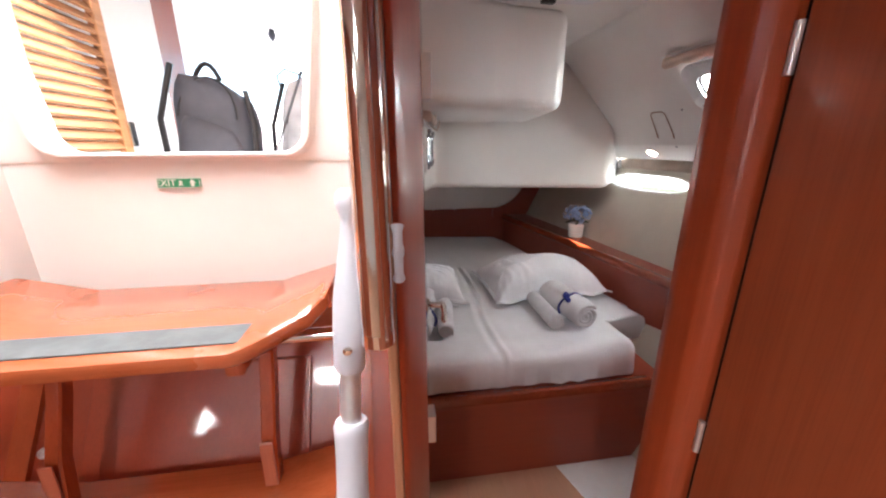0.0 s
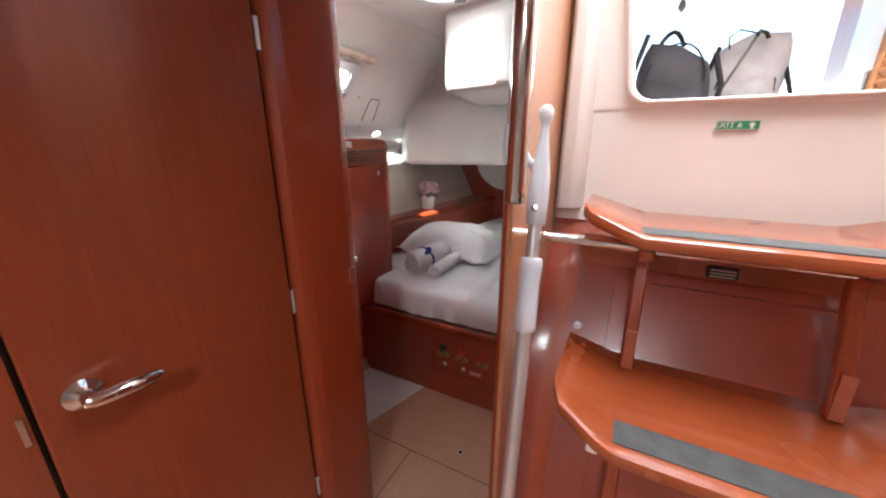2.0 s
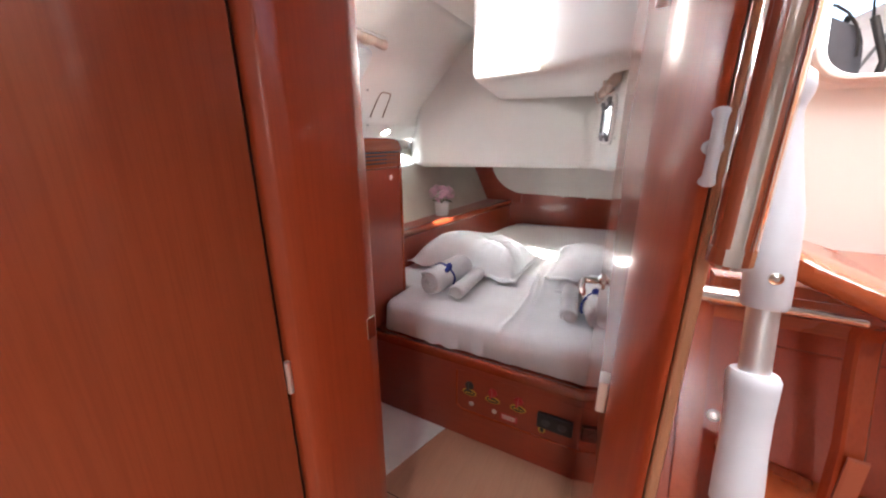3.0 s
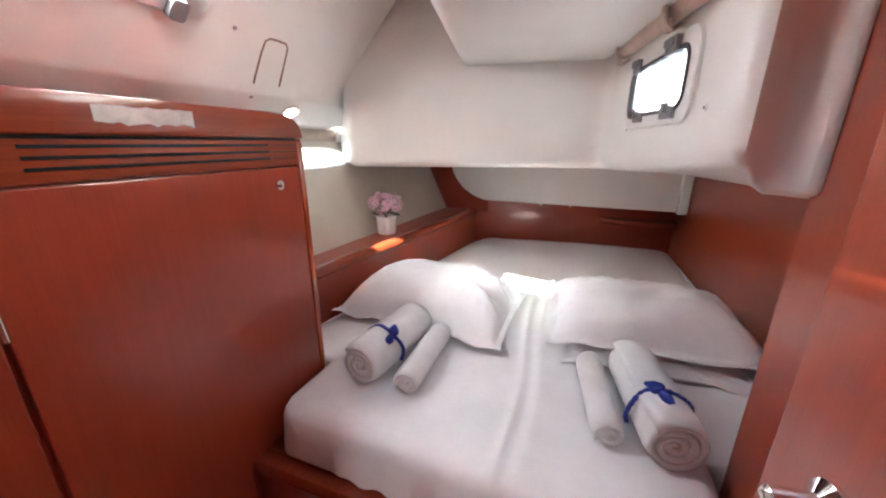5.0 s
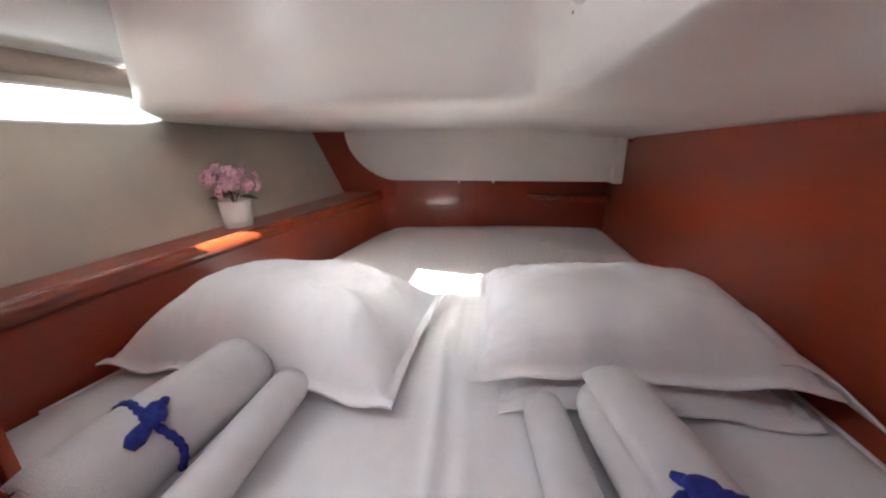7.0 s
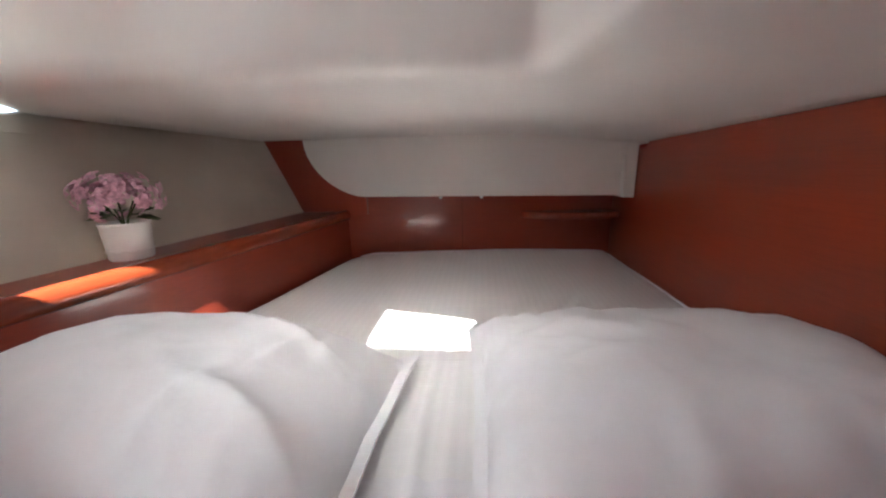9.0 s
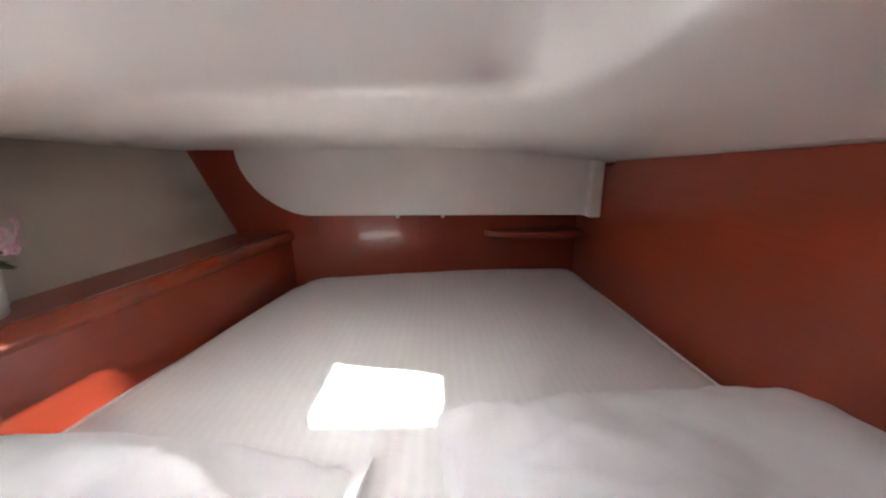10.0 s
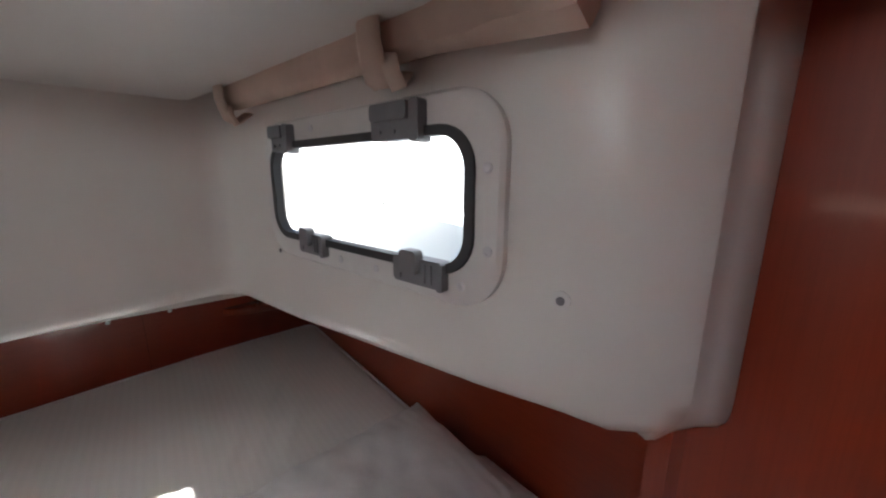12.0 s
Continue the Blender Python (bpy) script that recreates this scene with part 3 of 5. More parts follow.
def cockpit_hatch():
    t = thing("window_cockpit_hatch", tuple(HATCH_C), "opening hatch into the cockpit with grey plastic latches", "window", "", "structure")
    part("window_frame", ring_plate(rounded(0.425, 0.195, 0.05, 8), rounded(0.368, 0.132, 0.036, 8), on_wall, 0.012, None, 0.004), M_PLASTIC, t, "white screwed frame", 40)
    part("seal", ring_plate(rounded(0.372, 0.136, 0.038, 8), rounded(0.353, 0.118, 0.03, 8), lambda u, v, d: on_wall(u, v, d + 0.004), 0.012), M_RUBBER, t, "dark rubber seal", 40)
    part("pane", slab(rounded(0.362, 0.126, 0.035), on_wall, -0.004, 0.0), M_GLASS, t).visible_shadow = False
    for u, v, w in ((-0.140, 0.071, 0.050), (0.095, 0.073, 0.070)):
        bm = slab(rounded(w, 0.032, 0.005), lambda a, b, d: on_wall(u + a, v + b, d), 0.006, 0.020)
        slab(rounded(w * 0.75, 0.016, 0.004), lambda a, b, d: on_wall(u + a - 0.004, v + b + 0.010, d), 0.018, 0.026, bm)
        slab(rounded(0.012, 0.038, 0.004), lambda a, b, d: on_wall(u + a + w * 0.42, v + b, d), 0.006, 0.024, bm)
        for q in (-0.3, 0.0, 0.3):
            slab(rounded(0.004, 0.004, 0.0015), lambda a, b, d: on_wall(u + a + q * w, v + b - 0.008, d), 0.019, 0.022, bm)
        part("hinge", bm, M_GREYP, t, "grey plastic hinge")
    for u, v, w in ((-0.078, -0.068, 0.060), (0.122, -0.070, 0.068)):
        bm = slab(rounded(w, 0.027, 0.005), lambda a, b, d: on_wall(u + a, v + b, d), 0.006, 0.020)
        slab(rounded(w * 0.34, 0.024, 0.005), lambda a, b, d: on_wall(u + a - 0.006, v + b + 0.010, d), 0.016, 0.027, bm)
        slab(rounded(0.007, 0.027, 0.002), lambda a, b, d: on_wall(u + a + w * 0.46, v + b - 0.001, d), 0.006, 0.022, bm)
        for q in (-0.34, 0.16, 0.28):
            slab(rounded(0.003, 0.020, 0.001), lambda a, b, d: on_wall(u + a + q * w, v + b, d), 0.019, 0.0215, bm)
        part("latch", bm, M_GREYP, t, "grey plastic latch")
    screws = [(-0.190, 0.045), (-0.190, -0.028), (0.198, 0.030), (0.200, -0.040), (-0.07, 0.081), (0.125, 0.083), (-0.020, -0.081), (0.05, -0.081), (0.172, -0.077)]
    for u, v in screws:
        part("screw", lathe([(0.0048, 0.0), (0.0048, 0.002), (0.003, 0.003), (0.0015, 0.0022)], on_wall(u, v, 0.011), 10, None, WALL_N), M_ALU, t, "small steel screw")
    both(t)
    for u, v in ((-0.208, -0.098), (0.262, -0.072)):
        s = thing("screw_cap", on_wall(u, v, 0), "small dark screw with a pale washer in the white liner", "screw")
        part("washer", lathe([(0.008, 0.0), (0.008, 0.0015), (0.005, 0.002)], on_wall(u, v, 0), 12, None, WALL_N), M_PLASTIC, s)
        part("head", lathe([(0.0036, 0.001), (0.0036, 0.003), (0.002, 0.004)], on_wall(u, v, 0), 10, None, WALL_N), M_GREYP, s, "dark screw head")
        both(s)
    c = thing("curtain", on_wall(0, 0.15, 0.03), "rolled pinkish beige blind strapped above the cockpit hatch", "curtain")
    rows = []
    for k in range(41):
        u = -0.285 + 0.56 * k / 40
        w = 0.0012 * math.sin(k * 0.9) + 0.0006 * math.sin(k * 2.7)
        flare = 0.012 * max(0.0, (u - 0.12) / 0.15)
        rows.append([on_wall(u, 0.180, 0.006), on_wall(u, 0.183 + w, 0.022), on_wall(u, 0.172 + w, 0.033 + w), on_wall(u, 0.150, 0.036 - w), on_wall(u, 0.131 - flare + w, 0.033 + w + flare), on_wall(u, 0.124 - flare, 0.022), on_wall(u, 0.128, 0.006)])
    bm = loft(rows, None, True)
    bm.verts.ensure_lookup_table()
    bm.faces.new(bm.verts[:7])
    bm.faces.new(bm.verts[-7:])
    part("cloth", bm, M_CURTAIN, c, "", 60)
    part("rail", tube([on_wall(-0.30, 0.184, 0.036), on_wall(0.27, 0.184, 0.036)], 0.0030, 8), M_RUBBER, c, "thin dark curtain rail")
    for u in (-0.268, 0.092):
        sec = [(0.186, 0.004, 0.014), (0.193, 0.024, 0.015), (0.188, 0.042, 0.016), (0.165, 0.046, 0.016), (0.140, 0.046, 0.017), (0.122, 0.042, 0.018), (0.108, 0.036, 0.019), (0.104, 0.026, 0.019), (0.112, 0.016, 0.018), (0.120, 0.006, 0.016)]
        bm = loft([[on_wall(u - w + 0.004 * math.sin(9 * v), v, d), on_wall(u - w * 0.4, v, d + 0.003), on_wall(u + w * 0.4, v - 0.001, d + 0.003), on_wall(u + w, v - 0.003, d)] for v, d, w in sec])
        s = part("strap", bm, M_CURTAIN, c, "beige cloth strap", 60)
        thick(s, 0.003)
        tail = loft([[on_wall(u + 0.010, 0.128, 0.040), on_wall(u + 0.030, 0.124, 0.040)], [on_wall(u + 0.016, 0.112, 0.042), on_wall(u + 0.034, 0.110, 0.041)], [on_wall(u + 0.018, 0.096, 0.034), on_wall(u + 0.036, 0.098, 0.034)]])
        thick(part("strap_end", tail, M_CURTAIN, c, "loose end of a cloth strap", 60), 0.003)
    both(c)


deck_hatch(), portlight(), slot_window(), cockpit_hatch()


# ---- berth ----
def berth():
    t = thing("berth", (-1.2, 1.5, 0), "varnished mahogany berth base with a rounded front lip", "berth")
    part("front_board", box(-1.99, -0.755, 1.500, 1.525, 0.0, 0.415), M_RED_X, t)
    part("platform", prism([(-1.99, 1.5), (-0.755, 1.5), (-0.755, 1.785), (-0.462, 1.785), (-0.462, 3.76), (-1.80, 3.56), (-2.12, 1.86), (-1.99, 1.82)], "z", 0.40, 0.425), M_RED, t)
    part("lip", prism([(1.482, 0.405), (1.482, 0.432), (1.488, 0.440), (1.505, 0.441), (1.515, 0.436), (1.535, 0.434), (1.535, 0.405)], "x", -1.905, -0.755), M_TRIM_Y, t, "rounded solid mahogany lip", 40)
    both(t)

    def left(y):
        return -1.885 if y < 1.83 else ledge_x(y) + 0.004

    def right(y):
        return -0.765 if y < 1.775 else -0.468

    def back(x):
        return 3.565 + 0.158 * (x + 1.86)
    R = 0.055
    near = [0, 0.02, 0.05, 0.09, 0.14, 0.20, 0.27, 0.35, 0.44, 0.54, 0.65, 0.76, 0.88]
    us = [(0, k) for k in near] + [(1, k / 100) for k in range(101)] + [(2, k) for k in near[::-1]]
    vs = [0, 0.004, 0.009, 0.016, 0.025, 0.04, 0.06, 0.09, 0.11, 0.117, 0.13, 0.145, *[0.165 + 0.79 * k / 44 for k in range(45)], 0.97, 0.98, 0.99, 1]
    bm = bmesh.new()
    rows = []
    for v in vs:
        row = []
        for zone, u in us:
            y = 1.53 + v * 2.2
            x0, x1 = left(y), right(y)
            d = y - 1.53
            if d < 0.10:
                x0 += 0.10 - math.sqrt(max(0, 0.01 - (0.10 - d) ** 2))
            x = x0 + (-1.73 - x0) * u if zone == 0 else -1.73 + 0.93 * u if zone == 1 else x1 + (-0.80 - x1) * u
            y = 1.53 + v * (back(x) - 1.53)
            e = min(x - x0, x1 - x, (y - 1.53) * 1.0, back(x) - y)
            top = 0.585 - 0.035 * max(0.0, (x + 1.1)) * max(0, (y - 1.8)) / 1.5
            top += 0.004 * noise.noise((x * 3, y * 3, 0)) + 0.0018 * noise.noise((x * 11, y * 5, 2))
            if y < 2.7:
                bend = 0.012 * math.sin(y * 6) + 0.03 * max(0.0, y - 1.9)
                for off, amp, wide in ((1.245, 0.010, 0.013), (1.222, -0.004, 0.014), (1.190, 0.004, 0.016), (1.30, 0.003, 0.03)):
                    top += amp * math.exp(-((x + off + bend) / wide) ** 2)
            if y > 2.75:
                s = (x + 0.96) - 0.56 * (y - 2.88)
                top += 0.011 * math.exp(-(s / 0.013) ** 2) * math.exp(-((y - 3.0) / 0.25) ** 2)
                s = (x + 0.88) - 0.50 * (y - 2.85)
                top += 0.011 * math.exp(-(s / 0.013) ** 2) * math.exp(-((y - 2.9) / 0.25) ** 2)
                s = (x + 1.05) - 0.45 * (y - 2.88)
                top += 0.008 * math.exp(-(s / 0.014) ** 2) * math.exp(-((y - 2.95) / 0.2) ** 2)
            if e < R:
                top -= R - math.sqrt(max(0, R * R - (R - e) ** 2))
            for side, rc in ((0, 0.15), (1, 0.07)):
                a = rc - (x - x0 if side == 0 else x1 - x)
                b = rc - (back(x) - y)
                if a > 0 and b > 0:
                    s = max(a, b) / math.hypot(a, b)
                    x = x0 + rc - a * s if side == 0 else x1 - rc + a * s
                    y -= b - b * s
            row.append(bm.verts.new((x, y, top)))
        rows.append(row)
    for a, b in zip(rows, rows[1:]):
        for k in range(len(us) - 1):
            bm.faces.new((a[k], a[k + 1], b[k + 1], b[k]))
    edge = rows[0] + [r[-1] for r in rows[1:]] + rows[-1][-2::-1] + [r[0] for r in rows[-2:0:-1]]
    down = []
    for i, v in enumerate(edge):
        x, y = v.co.x, v.co.y
        wob = 0.012 * noise.noise((x * 5, y * 5, 4)) + 0.009 * noise.noise((x * 16, y * 9, 7)) if y < 1.75 else 0
        out = -0.006 - abs(wob) if y < 1.6 else 0
        down.append(bm.verts.new((x, y + out, 0.452 + 1.3 * wob)))
    for i in range(len(edge)):
        j = (i + 1) % len(edge)
        bm.faces.new((edge[i], edge[j], down[j], down[i]))
    under = [bm.verts.new((v.co.x * 0.98 - 0.026, v.co.y * 0.98 + 0.05, 0.436)) for v in down]
    for i in range(len(edge)):
        j = (i + 1) % len(edge)
        bm.faces.new((down[i], down[j], under[j], under[i]))
    rim = []
    for r in rows[14:-1]:
        rim.append(r[2].co + Vector((-0.002, 0, 0.004)))
    rim += [v.co + Vector((0, 0.002, 0.004)) for v in rows[-3][3:-3]]
    for r in rows[-2:13:-1]:
        rim.append(r[-3].co + Vector((0.002, 0, 0.004)))
    rim = [Vector(p) for p in rim]
    t = thing("mattress", (-1.2, 2.6, 0.43), "double berth mattress under a white striped cotton sheet", "mattress")
    fore = bm.copy()
    bmesh.ops.delete(fore, geom=[f for f in fore.faces if f.calc_center_median().y > 2.24], context="FACES")
    bmesh.ops.delete(bm, geom=[f for f in bm.faces if f.calc_center_median().y <= 2.24], context="FACES")
    part("fitted_sheet", bm, M_SHEET, t, "white sheet with woven stripes", 60)
    part("piping", tube([p for k, p in enumerate(rim) if k == 0 or (p - rim[k - 1]).length > 0.004], 0.0045, 6), M_COTTON, t, "white piped seam round the sheet", 60)
    part("top_sheet", fore, M_COTTON, t, "smooth white cotton top sheet", 60)
    both(t)
    return t


berth()


def ledge():
    t = thing("berth_ledge", (-2.05, 2.7, 0.43), "mahogany ledge along the hull with a rounded nosing", "ledge")
    y0, y1 = 0.95, 3.57
    top = [(ledge_x(y0) - 0.012, y0), (ledge_x(y1) - 0.012, y1), (hull_x(y1, 0.81) - 0.012, y1), (hull_x(y0, 0.81) - 0.012, y0)]
    part("top", prism(top, "z", 0.775, 0.805), M_RED_Y, t)
    face = [(ledge_x(y0), y0), (ledge_x(y1), y1), (ledge_x(y1) - 0.02, y1), (ledge_x(y0) - 0.02, y0)]
    part("front_board", prism(face, "z", 0.427, 0.768), M_RED_Y, t)
    sec = [(-0.03, 0.764), (0.008, 0.764), (0.016, 0.77), (0.020, 0.782), (0.018, 0.798), (0.010, 0.810), (-0.004, 0.816), (-0.018, 0.814), (-0.030, 0.808), (-0.036, 0.798)]
    rows = [[(ledge_x(y) + a, y, z) for a, z in sec] for y in (y0, 2.4, 3.0, y1 - 0.012)]
    bm = loft(rows, None, True)
    part("nosing", bm, M_TRIM_Y, t, "dark rounded solid nosing", 50)
    for x, y, n in ((-2.216, 2.086, 0.042), (-2.156, 2.475, 0.036)):
        part("scratch", prism([(x, y), (x + 0.003, y + n * 0.5), (x + 0.004, y + n), (x - 0.001, y + n * 0.6)], "z", 0.8045, 0.8056), M_CHEEK, t, "pale scratch in the varnish")
    both(t)
    s = thing("corner_shelf", (-0.7, 3.72, 0.77), "small rounded mahogany shelf on the berth end", "shelf")
    pts = [(-0.472, 3.785), (-0.472, 3.645), (-0.6, 3.615), (-0.75, 3.612), (-0.87, 3.632), (-0.935, 3.662), (-0.958, 3.695), (-0.93, 3.712)]
    part("board", prism(pts, "z", 0.750, 0.786, 0.008, 3), M_TRIM_Y, s, "", 40)
    both(s)
    for x, y in ((-1.36, 3.545), (-1.16, 3.545)):
        p = part("peg", lathe([(0.0, 0.0), (0.007, 0.002), (0.008, 0.008), (0.005, 0.014)], (x, y - 0.0, 0.868), 10), M_PLASTIC)
        both(tagged(p, "tiny white peg under the aft panel", "peg"))
    g = setting("trim_board_joint", prism([(-1.2612, 3.6672), (-1.2600, 3.6674), (-1.2600, 3.670), (-1.2612, 3.670)], "z", 0.58, 0.9), M_DARK, "dark joint between two berth end boards", "trim")
    both(g)


ledge()


def cabinet():
    t = thing("wardrobe_cabinet", (-2.1, 1.36, 0), "mahogany wardrobe with louvred vent slots and a push latch", "cabinet")
    topz = [(0.88, 1.370), (1.70, 1.370), (1.745, 1.366), (1.775, 1.356), (1.793, 1.340), (1.80, 1.322)]
    body = [(0.88, 0.0), *topz, (1.80, 0.0)]
    part("body", prism(body, "x", -2.36, -1.915), M_RED, t)
    rail = part("top_rail", prism([(0.86, 1.309), (0.86, 1.374), *[(y, z + 0.004) for y, z in topz], (1.804, 1.309)], "x", -1.93, -1.893, 0.005, 3), M_TRIM_Y, t, "solid mahogany top rail", 40)
    rng = random.Random(3)
    torn = [(1.318 + 0.168 * k / 14, 1.358 + rng.uniform(-0.0015, 0.0015)) for k in range(15)] + [(1.486 - 0.168 * k / 14, 1.329 + rng.uniform(-0.0035, 0.003)) for k in range(15)]
    part("torn_label", prism(torn, "x", -1.8935, -1.8926), M_PAPER, rail, "torn white paper label")
    part("vent_board", box(-1.925, -1.902, 1.155, 1.80, 1.238, 1.308), M_TRIM_Y, t, "grooved mahogany vent board")
    part("vent_slot", box(-1.9030, -1.9005, 1.158, 1.775, 1.3025, 1.3085), M_DARK, t, "dark vent slot")
    for k in range(3):
        part("vent_slot", box(-1.9030, -1.9005, 1.222, 1.680, 1.2885 - 0.0170 * k, 1.2945 - 0.0170 * k), M_DARK, t, "dark vent slot")
        part("vent_groove", box(-1.9025, -1.9010, 1.690, 1.785, 1.2898 - 0.0170 * k, 1.2920 - 0.0170 * k), M_DARK, t)
    part("stile", box(-1.925, -1.899, 0.86, 1.140, 0.0, 1.306, 0.003), M_RED, t, "plain fixed mahogany stile")
    door = part("door", prism([(1.148, 0.12), (1.148, 1.232), (1.775, 1.232), (1.775, 0.45), (1.47, 0.44), (1.47, 0.12)], "x", -1.916, -1.897, 0.003), M_RED, t)
    part("edge_trim", box(-1.925, -1.899, 1.782, 1.803, 0.0, 1.30, 0.005), M_TRIM, t, "rounded solid corner trim", 40)
    part("latch", lathe([(0.013, 0.0), (0.013, 0.004), (0.010, 0.006), (0.007, 0.006), (0.006, 0.010), (0.002, 0.011)], (-1.897, 1.696, 1.186), 16, None, Vector((1, 0, 0))), M_CHROME, door, "round chrome push latch", 40)
    for z in (1.05, 0.35):
        part("hinge", box(-1.899, -1.893, 1.1405, 1.1475, z - 0.035, z + 0.035, 0.002), M_CHROME, door, "steel hinge")
    k = thing("door_stop", (-1.47, 0.84, 0.935), "chrome door stop on the mahogany bulkhead", "door stop")
    part("rose", lathe([(0.018, 0), (0.018, 0.004), (0.008, 0.008), (0.007, 0.12), (0.013, 0.126), (0.014, 0.145), (0.006, 0.152)], (-1.47, 0.84, 0.935), 16, None, Vector((0, 1, 0))), M_CHROME, k, "", 40)
    both(k)
    return t


cabinet()


def head_door():
    t = thing("door_head", (-1.34, 0.35, 0), "closed varnished mahogany door with a chrome lever handle", "door", "", "structure")
    part("leaf", box(-1.38, -1.342, 0.132, 0.594, 0.04, 1.90, 0.003), M_DOOR, t)
    part("gap", box(-1.365, -1.350, 0.085, 0.606, 0.0, 1.94), M_DARK, t)
    for z in (0.32, 0.955, 1.575):
        part("hinge", tube([(-1.338, 0.598, z - 0.032), (-1.338, 0.598, z + 0.032)], 0.0055, 10), M_ALU, t, "small steel hinge", 40)
    h = part("handle", lathe([(0.026, 0.0), (0.026, 0.006), (0.018, 0.012), (0.011, 0.016), (0.011, 0.045), (0.006, 0.05)], (-1.342, 0.185, 0.965), 20, None, Vector((1, 0, 0))), M_CHROME, t, "chrome lever handle", 40)
    part("lever", tube([(-1.300, 0.185, 0.965), (-1.296, 0.20, 0.965), (-1.294, 0.235, 0.964), (-1.296, 0.268, 0.962), (-1.297, 0.277, 0.962)], [0.011, 0.012, 0.013, 0.011, 0.007], 12), M_CHROME, h, "", 40)
    part("keep", box(-1.345, -1.3395, 0.112, 0.120, 0.92, 0.97, 0.001), M_CHROME, t, "steel lock keep")
    return t


def cabin_door():
    t = thing("door_cabin", (-0.81, 0.88, 0), "open mahogany cabin door folded back on the engine side", "door", "", "structure")
    a = math.atan2(0.066, 0.52)

    def turn(bm):
        m = Matrix.Translation((-0.800, 0.885, 0)) @ Matrix.Rotation(a, 4, "Z") @ Matrix.Translation((0.800, -0.885, 0))
        bmesh.ops.transform(bm, matrix=m, verts=bm.verts[:])
        return bm
    part("leaf", turn(box(-0.822, -0.792, 0.885, 1.405, 0.03, 1.87, 0.004)), M_PANEL, t)
    h = part("handle", turn(lathe([(0.024, 0.0), (0.024, 0.005), (0.016, 0.010), (0.010, 0.014), (0.010, 0.054), (0.006, 0.058)], (-0.822, 1.315, 0.966), 20, None, Vector((-1, 0, 0)))), M_CHROME, t, "chrome lever handle", 40)
    part("lever", turn(tube([(-0.874, 1.315, 0.966), (-0.878, 1.30, 0.966), (-0.880, 1.26, 0.965), (-0.878, 1.215, 0.963), (-0.877, 1.208, 0.963)], [0.008, 0.009, 0.010, 0.009, 0.005], 12)), M_CHROME, h, "", 40)
    for z in (0.945, 1.55):
        part("hinge_plate", box(-0.8465, -0.830, 0.812, 0.846, z - 0.030, z + 0.030, 0.002), M_ALU, t, "screwed steel hinge plate")
    both(t)
    k = part("strike_plate", box(-1.308, -1.3005, 0.772, 0.80, 0.945, 0.995, 0.002), M_CHROME)
    both(tagged(k, "steel strike plate on the mahogany door post", "strike plate"))


door_near = head_door()
cabin_door()


# ---- bedding ----
def pillow(c, size, turn, name_label, lift=0.0, seed=0, folds=0.3, side=1, full=2.6):
    """A stuffed pillow with a flat seamed hem, its folds running out to one end."""
    w, d, h = size
    n = 72
    t = thing("pillow", c, name_label, "pillow", "pillows on the berth")
    m = Matrix.Translation(c) @ Matrix.Rotation(radians(turn), 4, "Z")
    bm = bmesh.new()
    grids = []
    for sign in (1, -1):
        g = []
        for j in range(n + 1):
            row = []
            for i in range(n + 1):
                u, v = 2 * i / n - 1, 2 * j / n - 1
                q = max(0.0, (1 - abs(u / 0.94) ** full)) * max(0.0, (1 - abs((v + 0.02) / 0.90) ** 2.4))
                body = q ** 0.48
                x = w / 2 * u * (1 - 0.045 * (1 - v * v))
                y = d / 2 * v * (1 - 0.05 * (1 - u * u)) * (1 - 0.05 * (1 - u * u) * abs(v) ** 3)
                rough = noise.noise((u * 2.2 + seed, v * 2.2, seed)) * 0.010 + noise.noise((u * 6 + seed, v * 4, 5)) * 0.004
                crease = 0.010 * noise.noise((u * 9 * (0.4 + abs(u)), v * 3 + seed, 9)) * (1 - q)
                # sharp-backed folds, strongest at one end
                k = min(1.0, max(0.0, (u * side + 0.15) / 0.75))
                warp = 1.6 * noise.noise((u * 1.7, v * 1.7, seed + 2))
                ridge = 1 - abs(math.sin(5.2 * (v * 0.9 + u * side * 0.55) + warp))
                ridge2 = 1 - abs(math.sin(8.5 * (v * 0.5 - u * side * 0.8) + 2 * warp + 1))
                crease += folds * k * k * (0.017 * ridge ** 2.2 + 0.009 * ridge2 ** 3) * (0.35 + 0.65 * body)
                seam = -0.004 * math.exp(-((v + 0.865) / 0.018) ** 2) + 0.003 * math.exp(-((v + 0.93) / 0.04) ** 2)
                z = (h * 0.76 * body + (rough + crease) * (0.3 + body) + seam) if sign > 0 else -h * 0.24 * body
                edge = 0.018 * noise.noise((u * 2 + seed, v * 2, 1)) * (abs(u) ** 4 + abs(v) ** 4)
                edge += 0.010 * folds * math.sin(u * 13 + seed) * abs(v) ** 6
                z += h * 0.24 + 0.004 + (0.002 if sign > 0 else -0.002) + (1 - body) * (lift * (0.5 + 0.5 * v) - 0.45 * h * 0.24) + edge * (1 - body)
                row.append(bm.verts.new(m @ Vector((x, y, max(0.002 if sign < 0 else 0.005, z)))))
            g.append(row)
        grids.append(g)
    for g in grids:
        for j in range(n):
            for i in range(n):
                bm.faces.new((g[j][i], g[j][i + 1], g[j + 1][i + 1], g[j + 1][i]))
    a, b = grids

    def rim(g):
        return g[0] + [r[-1] for r in g[1:]] + g[-1][-2::-1] + [r[0] for r in g[-2:0:-1]]
    ra, rb = rim(a), rim(b)
    for i in range(len(ra)):
        j = (i + 1) % len(ra)
        bm.faces.new((ra[i], ra[j], rb[j], rb[i]))
    part("pillowcase", bm, M_COTTON, t, "", 70)
    return t


